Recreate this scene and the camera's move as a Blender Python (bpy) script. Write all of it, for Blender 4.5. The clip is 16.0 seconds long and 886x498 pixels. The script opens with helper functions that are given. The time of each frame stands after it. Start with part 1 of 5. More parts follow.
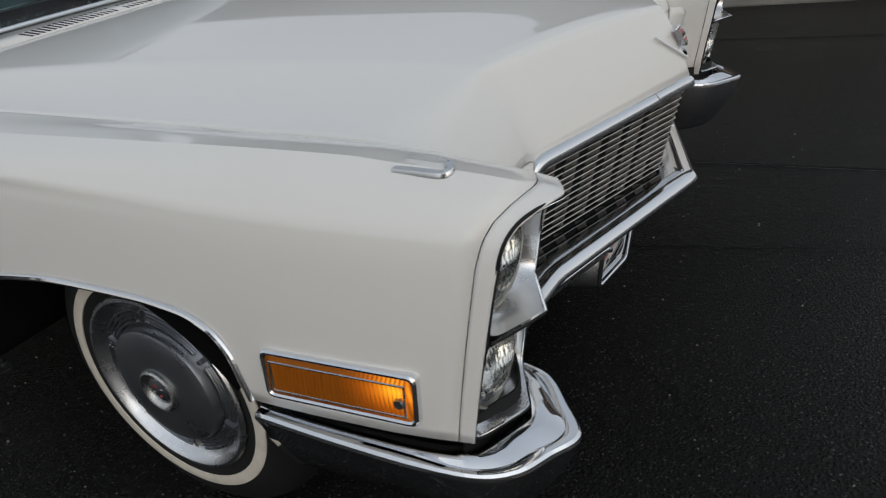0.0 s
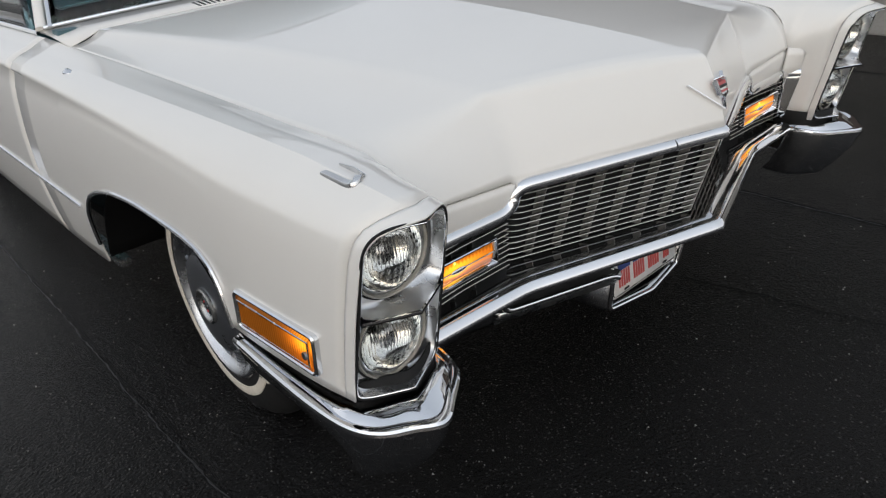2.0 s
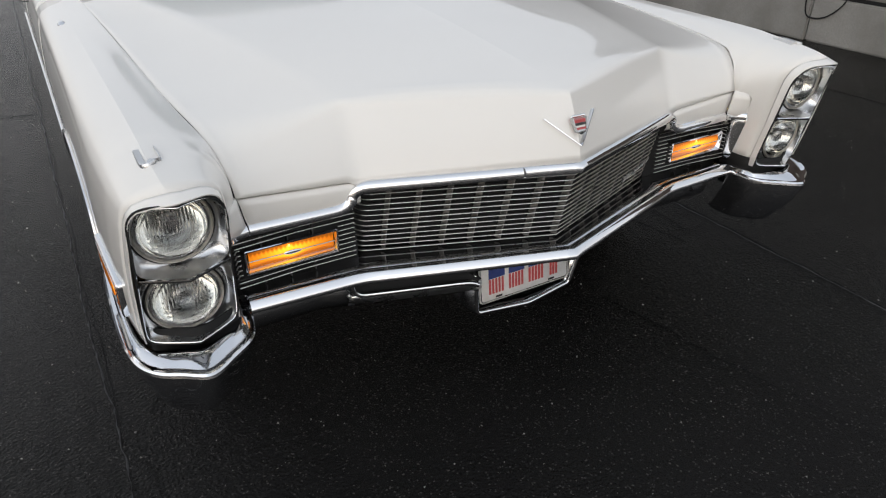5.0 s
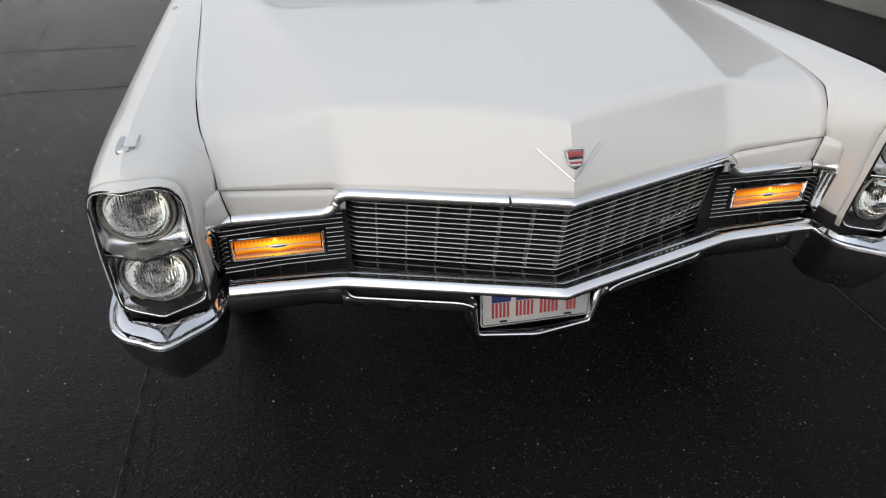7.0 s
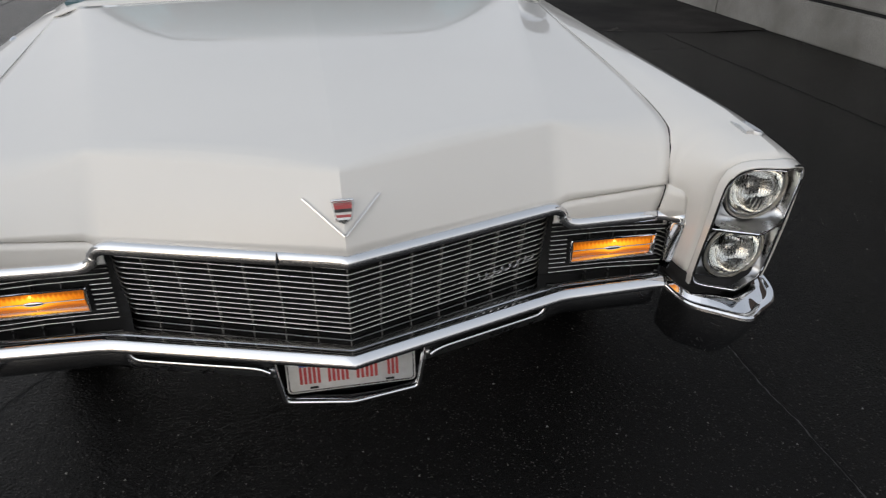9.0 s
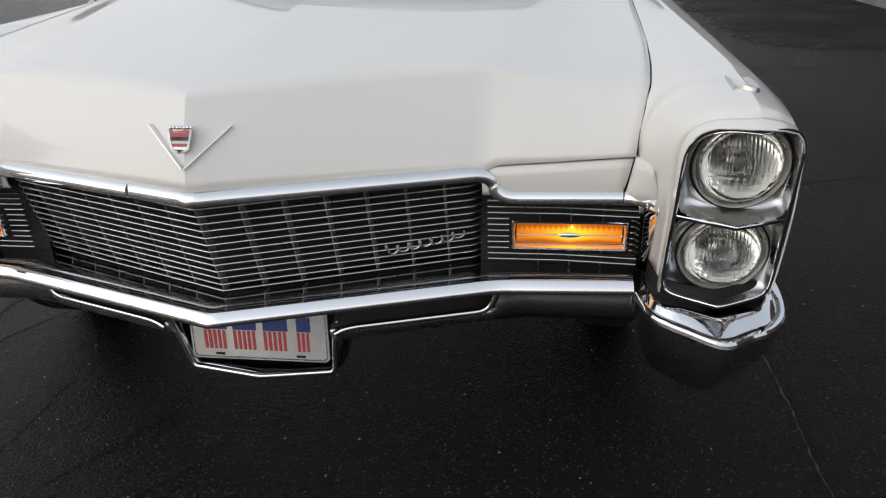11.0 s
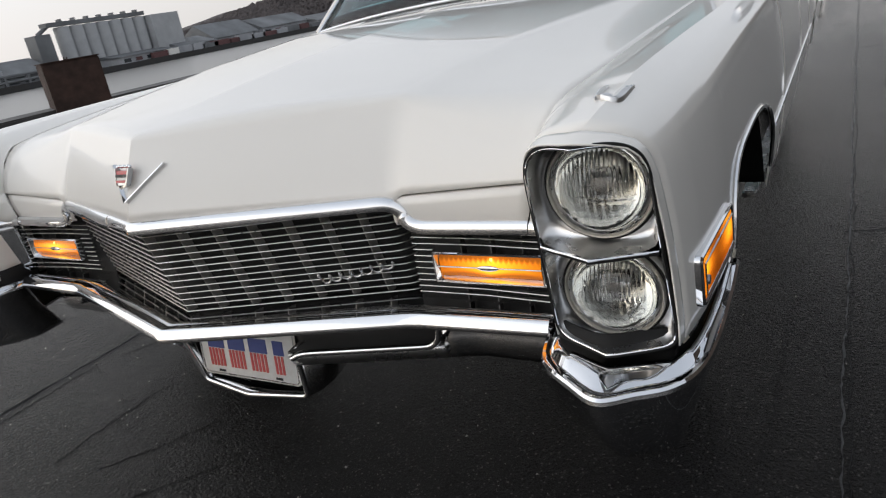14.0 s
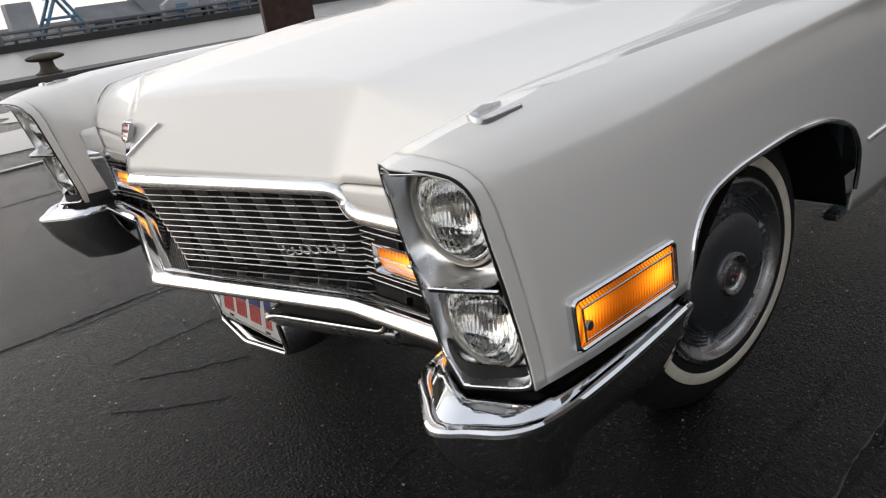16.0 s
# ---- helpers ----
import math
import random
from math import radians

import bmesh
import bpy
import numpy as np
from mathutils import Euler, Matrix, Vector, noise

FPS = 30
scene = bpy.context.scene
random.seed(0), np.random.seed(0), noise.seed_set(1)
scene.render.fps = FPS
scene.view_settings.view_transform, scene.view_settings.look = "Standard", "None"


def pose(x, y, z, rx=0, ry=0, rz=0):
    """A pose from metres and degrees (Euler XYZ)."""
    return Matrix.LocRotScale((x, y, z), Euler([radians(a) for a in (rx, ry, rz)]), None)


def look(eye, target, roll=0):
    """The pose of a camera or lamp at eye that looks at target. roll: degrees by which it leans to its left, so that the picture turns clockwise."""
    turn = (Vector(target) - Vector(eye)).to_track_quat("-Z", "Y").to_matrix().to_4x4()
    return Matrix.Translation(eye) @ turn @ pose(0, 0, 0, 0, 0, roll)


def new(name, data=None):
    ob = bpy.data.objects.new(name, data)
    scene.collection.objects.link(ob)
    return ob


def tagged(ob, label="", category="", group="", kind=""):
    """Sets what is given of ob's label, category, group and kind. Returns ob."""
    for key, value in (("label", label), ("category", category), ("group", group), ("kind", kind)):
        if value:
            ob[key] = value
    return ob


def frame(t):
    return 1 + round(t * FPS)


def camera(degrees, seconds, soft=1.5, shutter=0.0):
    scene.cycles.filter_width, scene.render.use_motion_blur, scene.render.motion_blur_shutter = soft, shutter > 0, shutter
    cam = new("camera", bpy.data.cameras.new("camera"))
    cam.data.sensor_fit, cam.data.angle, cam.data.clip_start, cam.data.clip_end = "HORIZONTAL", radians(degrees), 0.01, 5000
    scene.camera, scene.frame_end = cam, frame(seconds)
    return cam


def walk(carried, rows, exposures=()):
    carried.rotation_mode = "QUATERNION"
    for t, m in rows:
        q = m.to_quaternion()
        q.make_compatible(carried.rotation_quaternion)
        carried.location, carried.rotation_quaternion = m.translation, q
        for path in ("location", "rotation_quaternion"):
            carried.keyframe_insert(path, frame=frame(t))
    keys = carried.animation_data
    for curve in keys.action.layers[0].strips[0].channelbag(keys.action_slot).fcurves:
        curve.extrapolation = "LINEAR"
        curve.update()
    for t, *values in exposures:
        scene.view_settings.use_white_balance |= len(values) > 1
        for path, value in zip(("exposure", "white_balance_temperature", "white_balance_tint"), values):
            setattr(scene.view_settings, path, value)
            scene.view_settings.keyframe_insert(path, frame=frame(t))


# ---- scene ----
cam = camera(65.01, 16.0, soft=1.15, shutter=0.25)
# seconds, eye x y z, turn x y z
ROWS = [
    (0.0, -1.5790, -0.2356, 1.1187, 62.52, 7.94, -63.05),
    (0.5, -1.5085, -0.3367, 1.1411, 62.42, 7.07, -59.25),
    (1.0, -1.4773, -0.4400, 1.1704, 62.66, 6.99, -52.20),
    (1.5, -1.4715, -0.5874, 1.1817, 63.17, 4.61, -47.12),
    (2.0, -1.4445, -0.6600, 1.1963, 62.59, 4.52, -43.22),
    (2.5, -1.3582, -0.7041, 1.2067, 61.83, 3.22, -38.80),
    (3.0, -1.2850, -0.7380, 1.2273, 61.10, 2.60, -36.49),
    (3.5, -1.2455, -0.8056, 1.2547, 61.30, 2.24, -35.13),
    (4.0, -1.1930, -0.9379, 1.2852, 61.83, 1.26, -33.54),
    (4.5, -1.1214, -1.0602, 1.3120, 60.74, 1.24, -32.36),
    (5.0, -1.0343, -1.1078, 1.3041, 60.35, -0.14, -30.34),
    (7.5, -0.4156, -1.2367, 1.3615, 59.48, 0.32, -8.94),
    (8.0, -0.2928, -1.1846, 1.3554, 60.51, 0.15, -8.09),
    (8.5, -0.1928, -1.1474, 1.3603, 62.14, 1.68, -10.67),
    (9.0, -0.0515, -1.1328, 1.3168, 61.64, -0.13, -11.46),
    (9.5, 0.1205, -1.1309, 1.2623, 62.67, -0.03, -6.92),
    (12.0, 0.7880, -0.9160, 1.0095, 67.65, 4.99, 12.43),
    (12.5, 0.8859, -0.9138, 0.9984, 71.36, 6.82, 14.73),
    (13.0, 1.0022, -0.8752, 0.9871, 71.57, 7.91, 18.07),
    (13.5, 1.1011, -0.8246, 0.9982, 70.62, 8.68, 24.93),
    (14.0, 1.1753, -0.7754, 0.9913, 69.75, 9.47, 28.25),
    (14.5, 1.2909, -0.7175, 0.9927, 68.72, 8.77, 35.01),
    (15.0, 1.4073, -0.6713, 0.9956, 68.08, 8.53, 39.85),
    (15.5, 1.4661, -0.5930, 0.9944, 68.45, 8.12, 42.57),
    (16.0, 1.5003, -0.4665, 1.0023, 67.86, 7.23, 45.46),
]

walk(cam, [(t, pose(x, y, z, rx, ry, rz)) for t, x, y, z, rx, ry, rz in ROWS],
     exposures=[(0.0, -0.47, 6150, 9), (1.5, -0.18, 6200, 10), (4.5, 0.04, 6300, 11), (7.5, -0.07, 6250, 11), (8.5, -0.28, 6250, 11), (9.5, -0.18, 6300, 11), (12.5, 0.0, 6250, 11), (14.0, -0.02, 6300, 11), (16.0, 0.18, 6450, 12)])

# ---- daylight: a low veiled sun over the water, grey-blue sky overhead ----
SUN_AZ, SUN_EL = radians(226.0), radians(14.0)
world = bpy.data.worlds.new("sky")
scene.world = world
world.use_nodes = True
wt = world.node_tree
wt.nodes.clear()
sky = wt.nodes.new("ShaderNodeTexSky")
sky.sky_type = "NISHITA"
sky.sun_disc = False
sky.sun_elevation, sky.sun_rotation = SUN_EL, SUN_AZ
sky.air_density, sky.dust_density, sky.ozone_density = 1.0, 1.7, 1.8
# an even veil of cloud before the clear sky
veil = wt.nodes.new("ShaderNodeMix")
veil.data_type = "RGBA"
veil.inputs[0].default_value = 0.85
# thin evening cloud: dimmer low down, brightest round the veiled sun
sky_at = wt.nodes.new("ShaderNodeTexCoord")
split = wt.nodes.new("ShaderNodeSeparateXYZ")
toward = wt.nodes.new("ShaderNodeVectorMath")
toward.operation = "DOT_PRODUCT"
toward.inputs[1].default_value = (math.sin(SUN_AZ) * math.cos(SUN_EL), math.cos(SUN_AZ) * math.cos(SUN_EL), math.sin(SUN_EL))
near_sun = wt.nodes.new("ShaderNodeMapRange")
near_sun.inputs["From Min"].default_value, near_sun.inputs["From Max"].default_value = -1.0, 1.0


def sky_ramp(stops):
    n = wt.nodes.new("ShaderNodeValToRGB")
    e = n.color_ramp.elements
    while len(e) < len(stops):
        e.new(0.5)
    for el, (p, c) in zip(e, stops):
        el.position, el.color = p, (*c, 1)
    return n


rise = sky_ramp([(0.0, (0.92, 0.875, 0.825)), (0.15, (1.0, 0.99, 0.975)), (0.5, (0.795, 0.83, 0.865)), (1.0, (0.61, 0.655, 0.71))])
glow = sky_ramp([(0.0, (0.40, 0.40, 0.405)), (0.5, (0.46, 0.46, 0.46)), (0.75, (0.60, 0.59, 0.58)), (1.0, (0.95, 0.91, 0.86))])
cloud, lit_cloud = wt.nodes.new("ShaderNodeMix"), wt.nodes.new("ShaderNodeMix")
for n_ in (cloud, lit_cloud):
    n_.data_type, n_.blend_type = "RGBA", "MULTIPLY"
    n_.inputs[0].default_value = 1.0
cloud.inputs[6].default_value = (20.8, 20.8, 20.9, 1)
wt.links.new(sky_at.outputs["Generated"], split.inputs[0])
wt.links.new(sky_at.outputs["Generated"], toward.inputs[0])
wt.links.new(split.outputs["Z"], rise.inputs["Fac"])
wt.links.new(toward.outputs["Value"], near_sun.inputs["Value"])
wt.links.new(near_sun.outputs["Result"], glow.inputs["Fac"])
wt.links.new(rise.outputs["Color"], cloud.inputs[7])
wt.links.new(cloud.outputs[2], lit_cloud.inputs[6])
wt.links.new(glow.outputs["Color"], lit_cloud.inputs[7])
wt.links.new(lit_cloud.outputs[2], veil.inputs[7])
bg = wt.nodes.new("ShaderNodeBackground")
bg.inputs["Strength"].default_value = 0.10
wout = wt.nodes.new("ShaderNodeOutputWorld")
wt.links.new(sky.outputs[0], veil.inputs[6])
wt.links.new(veil.outputs[2], bg.inputs[0])
wt.links.new(bg.outputs[0], wout.inputs[0])
sun = new("sun", bpy.data.lights.new("sun", "SUN"))
sun.data.energy, sun.data.angle, sun.data.color = 0.25, radians(80), (1.0, 0.95, 0.88)
sun.matrix_world = look((0, 0, 0), (-math.sin(SUN_AZ), -math.cos(SUN_AZ), -math.tan(SUN_EL)))


# ---- materials ----
def material(name, base, rough=0.5, metal=0.0, coat=0.0, trans=0.0, ior=1.5, emit=None, power=0.0, alpha=1.0):
    m = bpy.data.materials.new(name)
    m.use_nodes = True
    b = m.node_tree.nodes["Principled BSDF"]
    b.inputs["Base Color"].default_value = (*base, 1)
    b.inputs["Roughness"].default_value = rough
    b.inputs["Metallic"].default_value = metal
    b.inputs["Coat Weight"].default_value = coat
    b.inputs["Coat Roughness"].default_value = 0.04
    b.inputs["Transmission Weight"].default_value = trans
    b.inputs["IOR"].default_value = ior
    if emit:
        b.inputs["Emission Color"].default_value = (*emit, 1)
        b.inputs["Emission Strength"].default_value = power
    return m


def node(m, kind, **inputs):
    n = m.node_tree.nodes.new(kind)
    for k, v in inputs.items():
        n.inputs[k.replace("_", " ")].default_value = v
    return n


def coords(m, scale=(1, 1, 1), space="Object"):
    tc, mp = node(m, "ShaderNodeTexCoord"), node(m, "ShaderNodeMapping")
    mp.inputs["Scale"].default_value = scale
    m.node_tree.links.new(tc.outputs[space], mp.inputs["Vector"])
    return mp.outputs["Vector"]


def noise_tex(m, vec, scale, detail=4.0, rough=0.55):
    n = node(m, "ShaderNodeTexNoise", Scale=scale, Detail=detail, Roughness=rough)
    m.node_tree.links.new(vec, n.inputs["Vector"])
    return n.outputs["Fac"]


def ramp(m, fac, stops):
    n = node(m, "ShaderNodeValToRGB")
    e = n.color_ramp.elements
    while len(e) < len(stops):
        e.new(0.5)
    for el, (p, c) in zip(e, stops):
        el.position, el.color = p, (*(c if isinstance(c, tuple) else (c, c, c)), 1)
    m.node_tree.links.new(fac, n.inputs["Fac"])
    return n.outputs["Color"]


def mixed(m, fac, a, b, mode="MIX"):
    n = node(m, "ShaderNodeMix")
    n.data_type, n.blend_type = "RGBA", mode
    for sock, v in ((0, fac), (6, a), (7, b)):
        if isinstance(v, (int, float)):
            n.inputs[sock].default_value = v
        elif isinstance(v, tuple):
            n.inputs[sock].default_value = (*v, 1)
        else:
            m.node_tree.links.new(v, n.inputs[sock])
    return n.outputs[2]


def put(m, sock, out):
    m.node_tree.links.new(out, m.node_tree.nodes["Principled BSDF"].inputs[sock])


def bump(m, height, strength=0.3, dist=0.002, under=None):
    n = node(m, "ShaderNodeBump", Strength=strength, Distance=dist)
    m.node_tree.links.new(height, n.inputs["Height"])
    if under is not None:
        m.node_tree.links.new(under, n.inputs["Normal"])
    return n.outputs["Normal"]


def worn(name, c1, c2, scale, rough=(0.4, 0.7), metal=0.0, grain=200, depth=0.001, strength=0.3, coat=0.0, space="Object"):
    """Two colours mingled at a large and a fine scale, with fine relief."""
    m = material(name, c1, rough[0], metal, coat)
    v = coords(m, space=space)
    big, fine = noise_tex(m, v, scale, 6), noise_tex(m, v, grain, 3)
    put(m, "Base Color", mixed(m, ramp(m, fine, [(0.35, 0.0), (0.7, 0.35)]), ramp(m, big, [(0.35, c1), (0.65, c2)]), c2))
    put(m, "Roughness", ramp(m, big, [(0.3, rough[0]), (0.7, rough[1])]))
    put(m, "Normal", bump(m, fine, strength, depth))
    return m


# white enamel: slight orange peel, very faint dust
PAINT = material("white_enamel", (0.83, 0.80, 0.748), 0.32, 0.0, 0.85)
v = coords(PAINT)
put(PAINT, "Base Color", mixed(PAINT, ramp(PAINT, noise_tex(PAINT, v, 3.0, 6), [(0.4, 0.0), (0.75, 0.25)]), (0.83, 0.80, 0.748), (0.78, 0.745, 0.69)))
put(PAINT, "Coat Roughness", ramp(PAINT, noise_tex(PAINT, v, 5.0, 6), [(0.35, 0.012), (0.75, 0.045)]))
put(PAINT, "Coat Normal", bump(PAINT, noise_tex(PAINT, v, 140.0, 1), 0.03, 0.0006))

CHROME = material("chrome", (0.80, 0.81, 0.83), 0.06, 1.0)
v = coords(CHROME)
put(CHROME, "Roughness", ramp(CHROME, noise_tex(CHROME, v, 14.0, 7, 0.7), [(0.3, 0.015), (0.75, 0.09)]))
put(CHROME, "Normal", bump(CHROME, noise_tex(CHROME, v, 25.0, 2), 0.04, 0.002))
SATIN = worn("satin_aluminium", (0.60, 0.60, 0.60), (0.48, 0.48, 0.47), 20, (0.18, 0.36), 1.0, 300)
BLADE = worn("grille_aluminium", (0.78, 0.76, 0.72), (0.62, 0.60, 0.56), 30, (0.25, 0.45), 1.0, 300)
GREY_DISC = worn("brushed_grey_metal", (0.21, 0.22, 0.24), (0.26, 0.27, 0.29), 12, (0.26, 0.36), 0.9, 300)
UPRIGHT = worn("anodised_upright", (0.42, 0.40, 0.37), (0.30, 0.29, 0.27), 30, (0.35, 0.55), 0.6, 300)
# grille aluminium darkened: shade behind the blade fronts is put into the colour
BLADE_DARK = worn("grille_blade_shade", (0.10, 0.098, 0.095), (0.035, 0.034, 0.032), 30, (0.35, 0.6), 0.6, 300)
BLACK = worn("black_paint", (0.005, 0.005, 0.0055), (0.009, 0.0085, 0.008), 8, (0.55, 0.8), 0.0, 200)
RUBBER = worn("black_rubber", (0.007, 0.007, 0.0072), (0.012, 0.0115, 0.011), 15, (0.6, 0.8), 0.0, 300)
RUBBER.node_tree.nodes["Principled BSDF"].inputs["Specular IOR Level"].default_value = 0.3
MATT_BLACK = material("sooty_black", (0.004, 0.004, 0.004), 0.95)
MATT_BLACK.node_tree.nodes["Principled BSDF"].inputs["Specular IOR Level"].default_value = 0.1
WHITEWALL = worn("whitewall", (0.72, 0.66, 0.56), (0.60, 0.54, 0.45), 25, (0.5, 0.7), 0.0, 300, 0.0003)
CREAM_RING = worn("lamp_ring", (0.52, 0.49, 0.43), (0.38, 0.36, 0.32), 40, (0.25, 0.5), 0.6, 300)
BEZEL = worn("dulled_bezel", (0.74, 0.75, 0.76), (0.62, 0.62, 0.62), 18, (0.22, 0.36), 1.0, 300, 0.0003)
SHELF = material("dull_chrome_shelf", (0.55, 0.555, 0.565), 0.08, 1.0)
put(SHELF, "Roughness", ramp(SHELF, noise_tex(SHELF, coords(SHELF), 9.0, 6), [(0.3, 0.03), (0.75, 0.12)]))
REFLECTOR = material("lamp_reflector", (0.82, 0.82, 0.79), 0.07, 1.0)
GLASS = material("lamp_glass", (0.98, 0.98, 0.96), 0.0, trans=1.0, ior=1.32)
TINT = material("tinted_glass", (0.42, 0.60, 0.62), 0.0, trans=1.0, ior=1.45)
AMBER = material("amber_lens", (0.36, 0.115, 0.010), 0.18, 0.0, 0.0, trans=0.18, ior=1.25)
AMBER.node_tree.nodes["Principled BSDF"].inputs["Specular IOR Level"].default_value = 0.18
v = coords(AMBER)


def amber_glow(m, bulbs, vec):
    """The lens shines where a lit bulb stands close behind it."""
    total = None
    for p, reach in bulbs:
        d = node(m, "ShaderNodeVectorMath")
        d.operation = "DISTANCE"
        d.inputs[1].default_value = p
        m.node_tree.links.new(vec, d.inputs[0])
        g = node(m, "ShaderNodeMapRange")
        g.inputs["From Min"].default_value, g.inputs["From Max"].default_value = 0.0, reach
        g.inputs["To Min"].default_value, g.inputs["To Max"].default_value = 1.0, 0.0
        m.node_tree.links.new(d.outputs["Value"], g.inputs["Value"])
        q = node(m, "ShaderNodeMath")
        q.operation = "POWER"
        q.inputs[1].default_value = 2.6
        m.node_tree.links.new(g.outputs["Result"], q.inputs[0])
        if total is None:
            total = q.outputs[0]
        else:
            w = node(m, "ShaderNodeMath")
            w.operation = "ADD"
            m.node_tree.links.new(total, w.inputs[0])
            m.node_tree.links.new(q.outputs[0], w.inputs[1])
            total = w.outputs[0]
    # the moulded ribs gather the light in stripes
    wave = node(m, "ShaderNodeTexWave", Scale=46.0)
    wave.bands_direction = "Y"
    m.node_tree.links.new(vec, wave.inputs["Vector"])
    stripes = ramp(m, wave.outputs["Fac"], [(0.1, 0.35), (0.8, 1.0)])
    ribbed = node(m, "ShaderNodeMath")
    ribbed.operation = "MULTIPLY"
    m.node_tree.links.new(total, ribbed.inputs[0])
    m.node_tree.links.new(stripes, ribbed.inputs[1])
    k = node(m, "ShaderNodeMath")
    k.operation = "MULTIPLY_ADD"
    k.inputs[1].default_value, k.inputs[2].default_value = 1.8, 0.03
    m.node_tree.links.new(ribbed.outputs[0], k.inputs[0])
    put(m, "Emission Strength", k.outputs[0])
    put(m, "Emission Color", ramp(m, ribbed.outputs[0], [(0.0, (0.85, 0.15, 0.004)), (0.35, (1.0, 0.25, 0.008)), (0.8, (1.0, 0.47, 0.02))]))


amber_glow(AMBER, [((1.0, 0.208, 0.55), 0.125), ((-1.0, 0.215, 0.555), 0.105), ((1.0, 0.385, 0.55), 0.165)] + [((sx * 0.648, 0.23, 0.541), 0.30) for sx in (-1, 1)], v)
AMBER_HOT = material("amber_bulb_glow", (1.0, 0.55, 0.12), 0.3, emit=(1.0, 0.50, 0.08), power=3.0)
RED = material("red_enamel", (0.42, 0.03, 0.03), 0.3, 0.0, 0.6)
RED_INK = worn("red_print", (0.55, 0.07, 0.07), (0.48, 0.09, 0.08), 60, (0.35, 0.5))
BLUE_INK = worn("blue_print", (0.03, 0.05, 0.20), (0.05, 0.07, 0.22), 60, (0.35, 0.5))
WHITE_INK = worn("white_print", (0.80, 0.79, 0.76), (0.70, 0.68, 0.64), 40, (0.3, 0.5))
TRIM = worn("teal_vinyl", (0.06, 0.12, 0.14), (0.08, 0.15, 0.17), 10, (0.4, 0.6), 0, 150)

ASPHALT = material("wet_asphalt", (0.03, 0.03, 0.032), 0.3, ior=1.225)
v = coords(ASPHALT)
chip = node(ASPHALT, "ShaderNodeTexVoronoi", Scale=125.0)
small = node(ASPHALT, "ShaderNodeTexVoronoi", Scale=270.0)
for n_ in (chip, small):
    ASPHALT.node_tree.links.new(v, n_.inputs["Vector"])
cell, speck = node(ASPHALT, "ShaderNodeSeparateColor"), node(ASPHALT, "ShaderNodeSeparateColor")
ASPHALT.node_tree.links.new(chip.outputs["Color"], cell.inputs[0])
ASPHALT.node_tree.links.new(small.outputs["Color"], speck.inputs[0])
fine, patch = noise_tex(ASPHALT, v, 330, 4, 0.7), noise_tex(ASPHALT, v, 1.1, 6)
wet = noise_tex(ASPHALT, coords(ASPHALT, (1.0, 0.30, 1.0)), 0.9, 6, 0.65)
streak = noise_tex(ASPHALT, coords(ASPHALT, (1.0, 0.12, 1.0)), 26.0, 5, 0.65)
dull = ramp(ASPHALT, patch, [(0.35, (0.0046, 0.0044, 0.0042)), (0.68, (0.0088, 0.0084, 0.0080))])
put(ASPHALT, "Base Color", mixed(ASPHALT, ramp(ASPHALT, speck.outputs[1], [(0.955, 0.0), (0.99, 0.9)]), dull, (0.065, 0.061, 0.057)))
put(ASPHALT, "Roughness", mixed(ASPHALT, ramp(ASPHALT, wet, [(0.38, 0.0), (0.62, 1.0)]), (0.20, 0.20, 0.20), (0.12, 0.12, 0.12)))
chips = mixed(ASPHALT, 1.0, ramp(ASPHALT, chip.outputs["Distance"], [(0.0, 1.0), (0.2, 0.9), (0.7, 0.0)]), ramp(ASPHALT, cell.outputs[0], [(0.0, 0.1), (1.0, 1.0)]), "MULTIPLY")
rough_h = mixed(ASPHALT, 0.22, mixed(ASPHALT, 0.45, chips, noise_tex(ASPHALT, v, 75, 3, 0.6)), fine)
# the chips stand out where the surface is less flooded
relief = node(ASPHALT, "ShaderNodeBump", Distance=0.0112)
ASPHALT.node_tree.links.new(rough_h, relief.inputs["Height"])
ASPHALT.node_tree.links.new(ramp(ASPHALT, wet, [(0.38, 1.0), (0.66, 0.75)]), relief.inputs["Strength"])
ASPHALT.node_tree.links.new(bump(ASPHALT, streak, 0.9, 0.006, bump(ASPHALT, noise_tex(ASPHALT, v, 7.0, 5, 0.6), 0.5, 0.008)), relief.inputs["Normal"])
put(ASPHALT, "Normal", relief.outputs["Normal"])
TAR = worn("tar_joint", (0.006, 0.006, 0.006), (0.012, 0.011, 0.011), 6, (0.55, 0.8), 0, 120, 0.003)
TAR.node_tree.nodes["Principled BSDF"].inputs["IOR"].default_value = 1.2
CONCRETE = worn("weathered_concrete", (0.34, 0.325, 0.30), (0.20, 0.19, 0.17), 1.6, (0.75, 0.95), 0, 70, 0.003, 0.5)
WALL_DARK = worn("brown_boards", (0.074, 0.051, 0.040), (0.044, 0.031, 0.024), 0.7, (0.6, 0.9), 0, 30, 0.004)
RUST = worn("rusty_steel", (0.060, 0.028, 0.018), (0.030, 0.018, 0.014), 4, (0.7, 0.95), 0.1, 60, 0.004, 0.5)
IRON = worn("bollard_iron", (0.10, 0.085, 0.06), (0.06, 0.045, 0.03), 6, (0.6, 0.85), 0.3, 60, 0.003)
RAIL = worn("worn_rail_steel", (0.45, 0.44, 0.43), (0.30, 0.28, 0.26), 5, (0.2, 0.4), 1.0, 60)
QUAY = worn("quay_coping", (0.045, 0.042, 0.04), (0.08, 0.075, 0.07), 2, (0.5, 0.8), 0, 40, 0.004)
